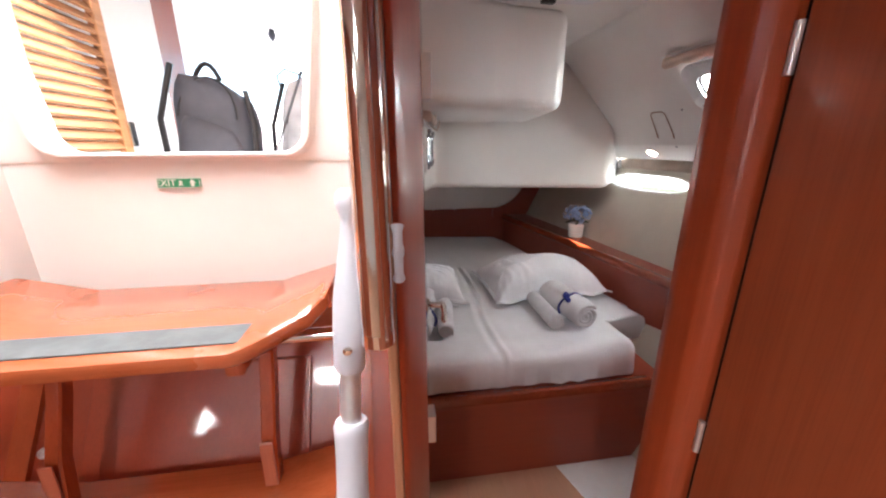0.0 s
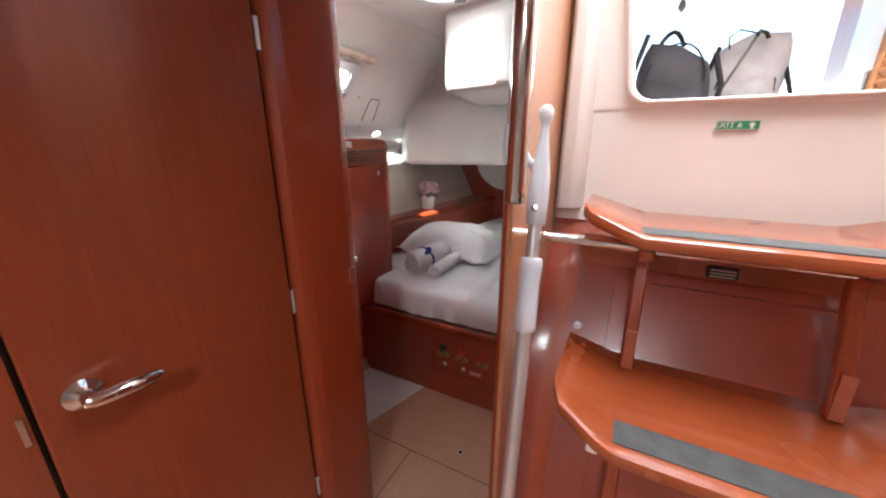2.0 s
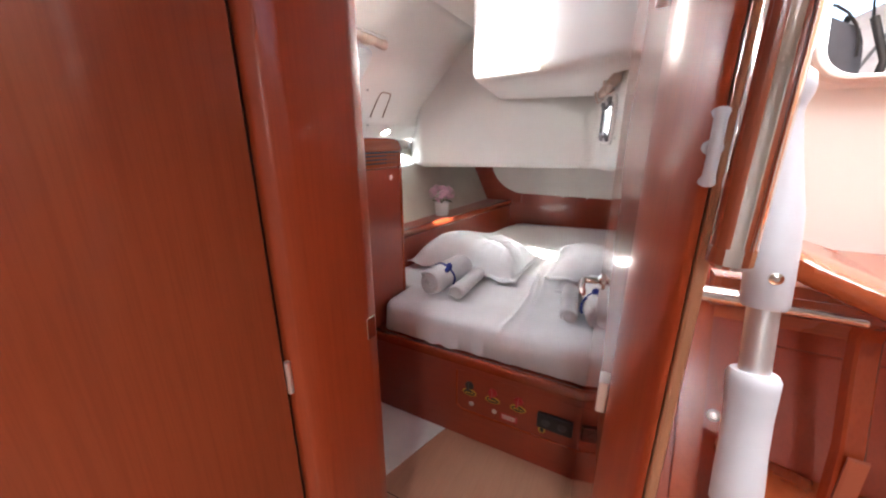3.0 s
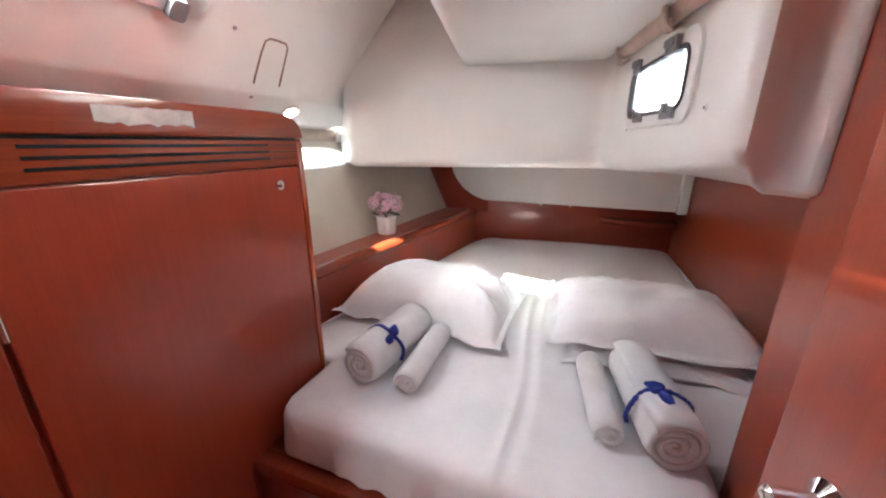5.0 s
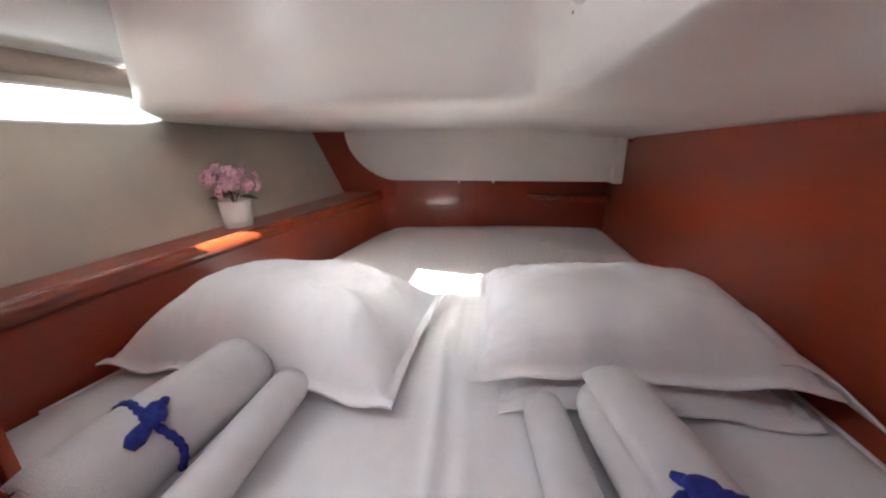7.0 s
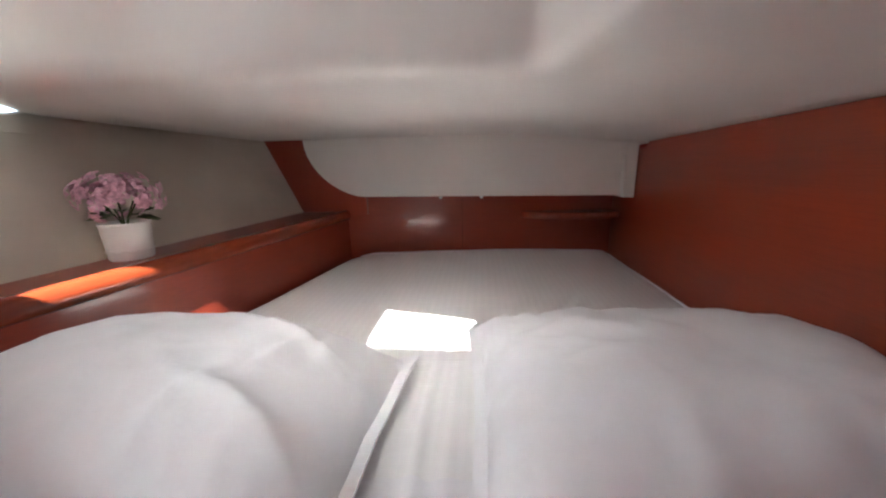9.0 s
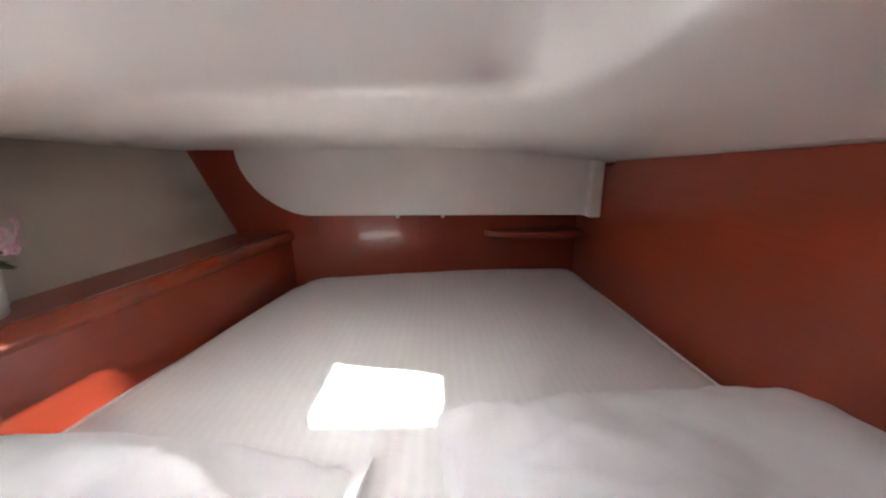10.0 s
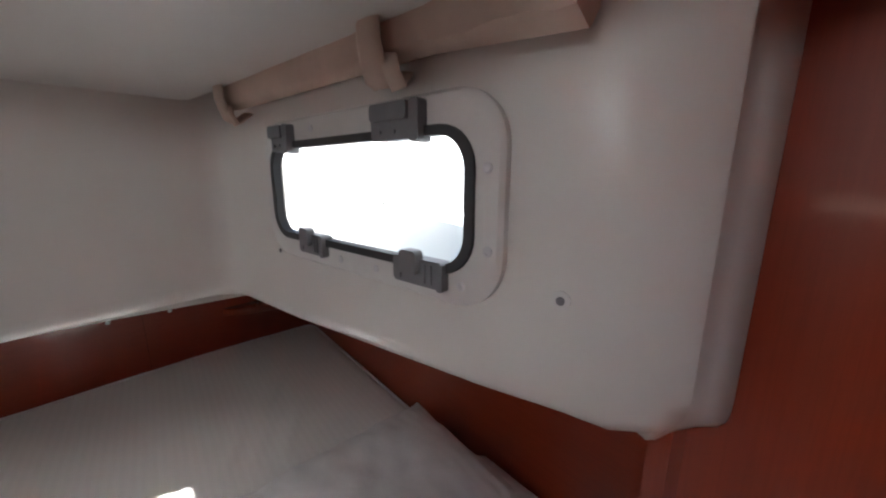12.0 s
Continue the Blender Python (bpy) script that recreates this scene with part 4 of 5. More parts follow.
def towel_roll(name, a, b, r, label, group, tie=90, turns=3.2, along=0.38):
    """A towel rolled up into a cylinder between a and b, with a spiral at its ends."""
    a, b = Vector(a), Vector(b)
    ax = (b - a).normalized()
    s = ax.cross(Vector((0, 0, 1))).normalized()
    up = s.cross(ax)
    t = thing(name, tuple((a + b) / 2 - Vector((0, 0, r))), label, "towel", group)
    steps, L = 72, (b - a).length
    bm = bmesh.new()
    rows = []
    layer = r / (turns + 0.35)
    for k in range(steps + 1):
        th = 2 * math.pi * turns * k / steps + 1.1
        rad = layer * 0.5 + (r - layer * 0.5) * k / steps
        row = []
        for j in range(13):
            f = j / 12
            endround = 0.10 * r * (1 if j in (0, 12) else 0)
            wob = 1 + 0.035 * noise.noise((f * 4, th, r * 50))
            rr = (rad - endround) * wob
            p = a + ax * (L * f + (0.12 * r * (1 - k / steps) * (1 if j == 0 else -1 if j == 12 else 0)))
            row.append(bm.verts.new(p + s * math.cos(th) * rr + up * math.sin(th) * rr * 0.94))
        rows.append(row)
    for q, w in zip(rows, rows[1:]):
        for j in range(12):
            bm.faces.new((q[j], q[j + 1], w[j + 1], w[j]))
    cloth = part("cloth", bm, M_TOWEL, t, "", 60)
    thick(cloth, layer * 0.72)
    if tie:
        f, aim = along, radians(tie)
        loop = []
        for k in range(61):
            th = radians(-25 + 230 * k / 60)
            loop.append(a + ax * (L * f + 0.006 * math.sin(k * 0.22 + r * 90)) + s * math.cos(th) * (r * 1.05) + up * math.sin(th) * (r * 1.02))
        part("tie", tube(loop, [0.0058 + 0.0012 * math.sin(k * 1.9) for k in range(61)], 8), M_BLUE, t, "twisted blue cord tie", 60)
        out = s * math.cos(aim) + up * math.sin(aim)
        way = ax.cross(out)
        top = a + ax * (L * f) + out * (r * 1.04)
        pts = []
        for k in range(40):
            q = k / 39 * 2 * math.pi * 2.1
            pts.append(top + way * (0.011 * math.cos(q * 1.3)) + ax * (0.010 * math.sin(q)) + out * (0.005 + 0.006 * abs(math.sin(q * 0.8))))
        part("knot", tube(pts, 0.0072, 7), M_BLUE, t, "knotted blue cord", 60)
        tail = [top - ax * (0.011 * k) + way * (0.004 * k) + out * (0.004 - 0.0006 * k * k) for k in range(5)]
        part("cord_end", tube(tail, [0.006, 0.008, 0.012, 0.014, 0.008], 9), M_BLUE, t, "frayed blue cord end", 60)
        tail = [top + ax * (0.010 * k) - way * (0.005 * k) + out * (0.004 - 0.0008 * k * k) for k in range(4)]
        part("cord_end", tube(tail, [0.006, 0.006, 0.008, 0.006], 9), M_BLUE, t, "frayed blue cord end", 60)
    return t


def bedding():
    p1 = pillow((-1.665, 2.245, 0.588), (0.72, 0.48, 0.21), -4, "plump white cotton pillow leaning beside the ledge", 0.02, 1, 1.0, 1)
    p2 = pillow((-0.860, 2.300, 0.592), (0.655, 0.49, 0.150), 2, "plump white cotton pillow beside the engine side", 0.03, 5, 0.30, -1, 4.5)
    p3 = pillow((-0.845, 2.275, 0.584), (0.58, 0.46, 0.07), 3, "flat white pillow lying underneath another", 0.0, 8)
    p2.location.z += 0.048
    rows = []
    for k in range(13):
        f = k / 12
        y = 2.09 + 0.26 * f
        w = 0.005 * math.sin(f * 9)
        up = 1 - f ** 3
        sec = [(-0.640, 0.010, 0.655), (-0.590, 0.005, 0.662), (-0.553, 0.0, 0.650 + w), (-0.522, -0.015, 0.628 + w), (-0.496, -0.03, 0.602), (-0.480, -0.045, 0.585 + w * 0.5), (-0.472, -0.055, 0.574)]
        rows.append([(x, y + dy, 0.570 + (z - 0.570) * up) for x, dy, z in sec])
    flap = part("loose_hem", loft(rows), M_COTTON, p2, "loose white hem hanging over the edge", 70)
    thick(flap, 0.004)
    t1 = towel_roll("bath_towel", (-1.690, 1.700, 0.658), (-1.645, 2.03, 0.660), 0.069, "rolled white bath towel tied with blue cord", "rolled towels", 58)
    t2 = towel_roll("hand_towel", (-1.540, 1.712, 0.629), (-1.545, 2.03, 0.630), 0.040, "thin rolled white hand towel", "rolled towels", False, 2.4)
    t3 = towel_roll("bath_towel", (-0.872, 1.690, 0.659), (-0.932, 2.03, 0.660), 0.071, "rolled white bath towel tied with a blue cord bow", "rolled towels", 102, 3.2, 0.30)
    t4 = towel_roll("hand_towel", (-1.000, 1.715, 0.628), (-1.040, 2.03, 0.628), 0.037, "thin rolled white hand towel", "rolled towels", False, 2.4)
    for t in (p1, p2, p3, t1, t2, t3, t4):
        both(t)


bedding()


def flower_pot(c, petals, label):
    t = thing("flower_pot", c, label, "potted flowers")
    part("pot", lathe([(0.047, 0.0), (0.050, 0.004), (0.0525, 0.05), (0.055, 0.092), (0.057, 0.096), (0.056, 0.100), (0.052, 0.098), (0.049, 0.080), (0.0, 0.078)], c, 28), M_POT, t, "white ceramic pot", 50)
    part("rim_groove", lathe([(0.0528, 0.0), (0.0538, 0.002), (0.0530, 0.004)], (c[0], c[1], c[2] + 0.022), 28), M_POT, t)
    rng = random.Random(7)
    centre = Vector(c) + Vector((0, 0, 0.165))
    bm, leaves = bmesh.new(), bmesh.new()
    for k in range(88):
        d = Vector((rng.gauss(0, 1), rng.gauss(0, 1), rng.gauss(0.25, 0.8))).normalized()
        p = centre + Vector((d.x * 0.090, d.y * 0.090, d.z * 0.064)) * rng.uniform(0.70, 1.12)
        nrm = (d + Vector((rng.uniform(-0.4, 0.4), rng.uniform(-0.4, 0.4), rng.uniform(-0.3, 0.4)))).normalized()
        s = nrm.orthogonal().normalized()
        q = nrm.cross(s)
        a0 = rng.uniform(0, 3)
        size = rng.uniform(0.013, 0.019)
        for petal in range(4):
            a = a0 + petal * math.pi / 2
            e1 = math.cos(a) * s + math.sin(a) * q
            e2 = -math.sin(a) * s + math.cos(a) * q
            pts = [p, p + size * (0.55 * e1 + 0.42 * e2) + nrm * 0.003, p + size * (1.0 * e1 + 0.30 * e2) + nrm * 0.001, p + size * 1.08 * e1 - nrm * 0.001, p + size * (1.0 * e1 - 0.30 * e2) + nrm * 0.001, p + size * (0.55 * e1 - 0.42 * e2) + nrm * 0.003]
            bm.faces.new([bm.verts.new(v) for v in pts])
    part("blossom", bm, petals, t, "cluster of small four-petalled blossoms")
    for k in range(16):
        a = rng.uniform(0, 6.28)
        o = Vector((math.cos(a), math.sin(a), rng.uniform(-0.3, 0.3)))
        p = centre + Vector((0, 0, -0.05)) + o * 0.035
        tip = p + o * rng.uniform(0.035, 0.055)
        side = o.cross(Vector((0, 0, 1))).normalized() * 0.013
        mid = (p + tip) / 2 + Vector((0, 0, 0.008))
        leaves.faces.new([leaves.verts.new(v) for v in (p, mid + side, tip, mid - side)])
    part("leaves", leaves, M_LEAF, t, "dark green leaves")
    for k in range(5):
        a = k * 1.26
        part("stem", tube([Vector(c) + Vector((0, 0, 0.078)), Vector(c) + Vector((0.012 * math.cos(a), 0.012 * math.sin(a), 0.11)), centre + Vector((0.04 * math.cos(a), 0.04 * math.sin(a), -0.01))], 0.002, 6), M_LEAF, t, "thin dark stem")
    return t


pink = flower_pot((-2.118, 2.655, 0.805), M_PETAL_P, "pink hydrangea in a white pot on the mahogany ledge")


def spotlight():
    c = Vector((-2.252, 2.15, 1.420))
    ax = Vector((0.53, -0.12, -0.85)).normalized()
    t = thing("spotlight", tuple(c), "small round chrome spotlight, lit, under the side liner", "lamp")
    part("bezel", lathe([(0.036, -0.012), (0.040, 0.0), (0.038, 0.010), (0.030, 0.014), (0.026, 0.012), (0.026, 0.004)], c, 28, None, ax), M_CHROME, t, "", 40)
    part("lens", lathe([(0.0, 0.009), (0.02, 0.0095), (0.026, 0.008)], c, 24, None, ax), M_BULB, t, "bright frosted lens")
    both(t)
    w = thing("loose_wire", (-2.12, 2.0, 1.56), "thin brown wire bent into a loop on the liner", "wire")
    pts = [(-2.182, 1.925, 1.487), (-2.165, 1.922, 1.513), (-2.120, 1.910, 1.566), (-2.092, 1.907, 1.60), (-2.084, 1.92, 1.609), (-2.083, 1.95, 1.61), (-2.084, 1.985, 1.609), (-2.092, 2.00, 1.60), (-2.14, 2.02, 1.543), (-2.180, 2.035, 1.492)]
    part("wire", tube(pts, 0.0030, 7), M_SHADE, w, "", 60)
    both(w)
    for q, nrm in (((-2.086, 1.795, 1.607), Vector((0.76, 0, -0.64))), ((-2.208, 1.93, 1.446), Vector((0.53, 0, -0.85)))):
        s = thing("liner_screw", q, "small dark screw in the white side liner", "screw")
        part("head", lathe([(0.006, -0.002), (0.006, 0.002), (0.003, 0.003)], q, 10, None, nrm), M_GREYP, s)
        both(s)
    f = thing("cabin_fan", (-2.31, 2.05, 1.215), "small black cabin fan mounted by the slot window", "fan")
    fc = Vector((-2.31, 2.05, 1.22))
    fa = Vector((0.75, -0.65, 0.0)).normalized()
    part("hub", lathe([(0.020, -0.03), (0.028, -0.028), (0.030, 0.0), (0.022, 0.014), (0.0, 0.018)], fc, 16, None, fa), M_BLACK, f, "", 40)
    for rr in (0.058, 0.036):
        side = fa.orthogonal().normalized()
        oth = fa.cross(side)
        pts = [fc + fa * 0.004 + rr * (math.cos(2 * math.pi * k / 28) * side + math.sin(2 * math.pi * k / 28) * oth) for k in range(29)]
        part("guard_ring", tube(pts, 0.011 if rr > 0.05 else 0.003, 10), M_BLACK, f, "", 60)
    for k in range(3):
        a = 2 * math.pi * k / 3 + 0.4
        e = math.cos(a) * side + math.sin(a) * oth
        g = -math.sin(a) * side + math.cos(a) * oth
        bm = loft([[fc + e * 0.012 - g * 0.008 - fa * 0.008, fc + e * 0.045 - g * 0.018 - fa * 0.010], [fc + e * 0.012 + g * 0.008 - fa * 0.002, fc + e * 0.045 + g * 0.014 + fa * 0.002]])
        thick(part("blade", bm, M_BLACK, f, "black fan blade"), 0.002)
    part("bracket", tube([fc - fa * 0.028, fc - fa * 0.06 + Vector((-0.04, 0, 0)), fc - fa * 0.07 + Vector((-0.10, 0, 0))], 0.009, 8), M_BLACK, f)


spotlight()


def engine_panel():
    t = thing("switch_panel", (-1.1, 1.5, 0.26), "mahogany recessed board with engine battery switches", "switch panel")
    part("backing", prism([(-1.42, 0.165), (-0.80, 0.165), (-0.80, 0.365), (-1.42, 0.365)], "y", 1.4975, 1.4995), M_RED_X, t)
    part("edge", tube([(-1.43, 1.498, 0.36), (-1.43, 1.498, 0.175), (-1.40, 1.498, 0.155), (-0.80, 1.498, 0.155)], 0.004, 8), M_TRIM, t)
    for k, (x, mat) in enumerate(((-1.365, M_BLACK), (-1.255, M_REDP), (-1.14, M_REDP))):
        z = 0.262
        oval = [(0.034 * math.cos(2 * math.pi * a / 20), 0.017 * math.sin(2 * math.pi * a / 20)) for a in range(20)]
        plate_ob = part("label_plate", slab(oval, lambda u, v, d: (x + u, 1.4975 - d, z + v), 0, 0.002), M_YELLOW, t, "oval yellow edged label")
        part("label_face", slab([(u * 0.86, v * 0.78) for u, v in oval], lambda u, v, d: (x + u, 1.4975 - d, z + v), 0.0015, 0.003), M_BLACK, plate_ob)
        for q in (-0.014, 0.0, 0.014):
            part("label_mark", box(x + q - 0.005, x + q + 0.005, 1.4935, 1.4955, z - 0.003, z + 0.003), M_YELLOW, plate_ob, "yellow marks")
        knob = part("switch", lathe([(0.020, 0.0), (0.020, 0.006), (0.012, 0.010), (0.010, 0.018)], (x, 1.4975, z + 0.038), 16, None, Vector((0, -1, 0))), mat, t, "battery switch key", 40)
        part("key", box(x - 0.004, x + 0.004, 1.462, 1.482, z + 0.030, z + 0.068, 0.002), mat, knob)
    for x in (-1.355, -1.245):
        part("screw", lathe([(0.011, 0), (0.011, 0.003), (0.006, 0.005)], (x, 1.4975, 0.205), 14, None, Vector((0, -1, 0))), M_ALU, t, "steel screw cover")
    part("red_label", box(-1.215, -1.14, 1.495, 1.4975, 0.182, 0.212), M_REDP, t, "small red warning label")
    for dz in (0.19, 0.199, 0.206):
        part("label_bar", box(-1.208, -1.147, 1.4935, 1.4955, dz - 0.0012, dz + 0.0012), M_SIGNW, t)
    b = part("socket_block", box(-1.055, -0.915, 1.478, 1.4975, 0.222, 0.290, 0.003), M_BLACK, t, "black plastic socket block")
    for x in (-1.02, -0.955):
        part("socket", lathe([(0.018, 0.0), (0.018, 0.004), (0.013, 0.004), (0.013, 0.001)], (x, 1.478, 0.256), 16, None, Vector((0, -1, 0))), M_RUBBER, b)
    o = part("label_plate", lathe([(0.014, 0.0), (0.014, 0.002)], (-1.035, 1.4975, 0.198), 16, None, Vector((0, -1, 0))), M_YELLOW, t, "round yellow label")
    part("label_face", lathe([(0.010, 0.0015), (0.010, 0.003)], (-1.035, 1.4975, 0.198), 16, None, Vector((0, -1, 0))), M_BLACK, o)


engine_panel()


def floor_details():
    h = thing("finger_hole", (-1.117, 1.19, 0.0), "dark finger hole with a thin rim in the sole", "finger hole")
    part("rim", lathe([(0.013, 0.0), (0.013, 0.0015), (0.010, 0.002)], (-1.117, 1.19, 0), 18), M_ALU, h)
    part("hole", lathe([(0.0095, 0.0005), (0.0095, 0.0025), (0.0, 0.0025)], (-1.117, 1.19, 0), 18), M_DARK, h, "dark hole")
    for nm, pts in (("across", [(-1.60, 1.098), (-0.83, 1.098), (-0.83, 1.0955), (-1.60, 1.0955)]), ("along", [(-1.325, 0.83), (-1.3225, 0.83), (-1.3225, 1.095), (-1.325, 1.095)])):
        both(setting("floor_joint", prism(pts, "z", -0.003, 0.0008), M_DARK, "thin dark joint in the laminate sole", "floor"))


floor_details()


# ---- companionway ----
def tread(y_front, y_back, z, label):
    """A step with turned-up wings, chamfered front corners and an anti-slip strip."""
    t = thing("companionway_step", (MID, y_back - 0.05, z), label, "step", "companionway steps")

    def height(x):
        a = max(0.0, abs(x - MID) - 0.165)
        return z + min(a * 0.32, 0.036) * (1 if a > 0 else 0)
    xs = [-0.28, -0.272, -0.262, -0.245, -0.22, -0.20, -0.18, -0.165, -0.12, -0.06, 0.0, 0.06, 0.12, 0.165, 0.18, 0.20, 0.22, 0.245, 0.262, 0.272, 0.28]
    rows_top = []
    for dx in xs:
        a = abs(dx)
        f = y_front + (max(0.0, a - 0.19) * 0.55) + (max(0, a - 0.262) * 2.2)
        b = y_back - max(0.0, a - 0.165) * 0.12
        x = MID + dx
        h = height(x)
        sec = [(f + 0.012, h - 0.028), (f + 0.002, h - 0.022), (f, h - 0.012), (f + 0.003, h - 0.003), (f + 0.012, h), (b - 0.008, h), (b, h - 0.006), (b, h - 0.028)]
        rows_top.append([(x, y, zz) for y, zz in sec])
    bm = loft(rows_top, None, True)
    bm.verts.ensure_lookup_table()
    n = len(rows_top[0])
    bm.faces.new([bm.verts[k] for k in range(n)])
    bm.faces.new([bm.verts[len(bm.verts) - n + k] for k in range(n)])
    part("board", bm, M_TREAD, t, "", 45)
    part("antislip_strip", box(MID - 0.173, MID + 0.173, y_front + 0.024, y_front + 0.078, z + 0.0005, z + 0.0025), M_GRIP, t, "grey gritty anti-slip strip")
    return t


def companionway():
    tread(0.712, 0.985, 1.199, "varnished mahogany step with upturned ends, the upper one")
    tread(0.535, 0.845, 0.893, "varnished mahogany step with upturned ends and a worn edge")
    slope = 0.60

    def py(z):
        return 0.895 + (z - 0.905) * slope
    t = thing("engine_cover", (MID, 0.6, 0), "sloping varnished mahogany engine cover behind the steps", "engine cover")
    part("panel", prism([(py(0) + 0.0, 0.0), (py(1.165), 1.165), (py(1.165) + 0.03, 1.165), (py(0) + 0.03, 0.0)], "x", -0.771, -0.021), M_PANEL, t)
    for x in (-0.700, -0.084):
        part("batten", prism([(py(0) - 0.012, 0.0), (py(1.10) - 0.012, 1.10), (py(1.10), 1.10), (py(0), 0.0)], "x", x - 0.018, x + 0.018), M_TRIM, t, "raised mahogany batten")
    part("head_board", prism([(0.985, 1.045), (0.985, 1.13), (1.03, 1.13), (1.03, 1.045)], "x", -0.69, -0.10), M_TREAD, t)
    part("inner_panel", prism([(py(0.60) - 0.008, 0.60), (py(1.03) - 0.008, 1.03), (py(1.03), 1.03), (py(0.60), 0.60)], "x", -0.60, -0.19, 0.002), M_PANEL, t)
    for x, z in ((-0.667, 0.912), (-0.116, 0.905)):
        part("screw", lathe([(0.010, 0.0), (0.010, 0.003), (0.006, 0.005), (0.004, 0.003)], (x, py(z) - 0.001, z), 14, None, Vector((0, -1, slope))), M_ALU, t, "steel screw cup")
    v = thing("air_vent", (MID, 0.98, 1.075), "small black slatted vent under the upper step", "vent")
    part("body", box(MID - 0.022, MID + 0.036, 0.972, 0.985, 1.062, 1.088, 0.003), M_BLACK, v)
    for k in range(3):
        part("slat", box(MID - 0.016, MID + 0.030, 0.969, 0.9725, 1.066 + 0.0072 * k, 1.0685 + 0.0072 * k), M_SIGNW, v)
    for zt, zb, yt, yb in ((1.172, 0.897, 0.865, 0.795), (0.864, 0.30, 0.72, 0.52)):
        for x in (-0.553, -0.232):
            b = thing("step_bracket", (x, yb, zb), "curved varnished mahogany bracket under a step", "bracket", "step brackets")
            drop = zt - zb
            path = [(yt - 0.085, zt - 0.008), (yt - 0.060, zt - 0.009), (yt - 0.038, zt - 0.016), (yt - 0.021, zt - 0.032), (yt - 0.012, zt - 0.055), (yt - 0.012 + (yb - yt) * 0.18, zt - 0.10), (yb + 0.012, zb + drop * 0.30), (yb, zb)]
            bars = []
            for k, (y, z) in enumerate(path):
                d = (Vector(path[min(k + 1, 7)]) - Vector(path[max(k - 1, 0)])).normalized()
                q = Vector((-d.y, d.x)) * 0.010
                c0 = 0.003
                bars.append([(x - 0.012, y - q.x, z - q.y), (x - 0.012 + c0, y - q.x * 1.3, z - q.y * 1.3), (x + 0.012 - c0, y - q.x * 1.3, z - q.y * 1.3), (x + 0.012, y - q.x, z - q.y), (x + 0.012, y + q.x, z + q.y), (x + 0.012 - c0, y + q.x * 1.3, z + q.y * 1.3), (x - 0.012 + c0, y + q.x * 1.3, z + q.y * 1.3), (x - 0.012, y + q.x, z + q.y)])
            bm = loft(bars, None, True)
            bm.verts.ensure_lookup_table()
            bm.faces.new(bm.verts[:8])
            bm.faces.new(bm.verts[-8:])
            part("arm", bm, M_TRIM, b, "", 40)
            part("stop_block", box(x - 0.013, x + 0.013, yt - 0.135, yt - 0.100, zt - 0.022, zt + 0.001, 0.006), M_TRIM, b, "small rounded mahogany block")
            if zb > 0.5:
                part("foot", prism([(yb - 0.0145, zb), (yb - 0.0125, zb + 0.085), (yb - 0.0105, zb + 0.088), (yb - 0.0100, zb)], "x", x - 0.010, x + 0.010), M_WORN, b, "worn bare facing of the bracket foot")
    c = thing("latch_block", (-0.600, 0.60, 0.85), "small cream plastic block under the lower step", "block")
    part("body", box(-0.605, -0.585, 0.575, 0.590, 0.842, 0.866, 0.003), M_PLASTIC, c)
    r = thing("grab_rail", (MID, 0.84, 1.145), "polished steel grab rail behind the upper step", "rail")
    part("tube", tube([(-0.770, 0.84, 1.147), (-0.020, 0.84, 1.147)], 0.0125, 16), M_CHROME, r, "", 40)
    for x, s in ((-0.777, 1), (-0.013, -1)):
        part("flange", lathe([(0.024, 0.0), (0.024, 0.005), (0.016, 0.010), (0.0145, 0.022)], (x, 0.84, 1.147), 20, None, Vector((s, 0, 0))), M_CHROME, r, "round steel flange", 40)

    # white moulded surround with the opening
    def at(u, v, d):
        return (MID + u, 1.035 - d, v)
    bm = box(-0.777, -0.013, 1.035, 1.06, 1.155, 1.44)
    setting("wall_companionway", bm, M_GEL, "white gelcoat panel below the companionway opening", "wall")
    n = 10
    half = []
    for k in range(n + 1):
        a = radians(90 * k / n)
        half.append((0.225 - 0.045 + 0.045 * math.sin(a), 1.447 + 0.045 - 0.045 * math.cos(a)))
    inner = [(-u, v) for u, v in half[::-1]]
    inner = [(-0.285, 1.97), (-0.255, 1.72)] + inner + half + [(0.255, 1.72), (0.285, 1.97)]
    outer, edge = [], []
    m = len(inner)
    for k, (u, v) in enumerate(inner):
        p, q = Vector(inner[max(0, k - 1)]), Vector(inner[min(m - 1, k + 1)])
        d = (q - p).normalized()
        wide = 0.010 + 0.012 * abs(d.y)
        outer.append((u + wide * d.y, v - wide * d.x))
        s = -1 if u < 0 else 1
        j = k if u < 0 else m - 1 - k
        if j < 2:
            edge.append((s * 0.372, v))
        else:
            f = (j - 2) / 10
            edge.append((s * 0.372, 1.49 - 0.060 * f * 2) if f < 0.5 else (s * (0.372 - (f - 0.5) * 2 * 0.19), 1.430))
    bead = [(0.0, 0.018), (0.10, 0.0225), (0.25, 0.024), (0.6, 0.024), (0.70, 0.021)]
    rows = [[at(u, v, -0.03) for u, v in inner]]
    rows += [[at(a + (b - a) * f, c + (d - c) * f, dep) for (a, c), (b, d) in zip(inner, outer)] for f, dep in bead]
    rows += [[at(a * 0.3 + b * 0.7, c * 0.3 + d * 0.7, 0.012) for (a, c), (b, d) in zip(inner, outer)], [at(u, v, 0.005) for u, v in outer], [at(u, v, 0.003) for u, v in edge]]
    setting("trim_companionway_frame", loft(rows), M_GEL, "white moulded frame with rounded corners round the companionway", "trim", 30)
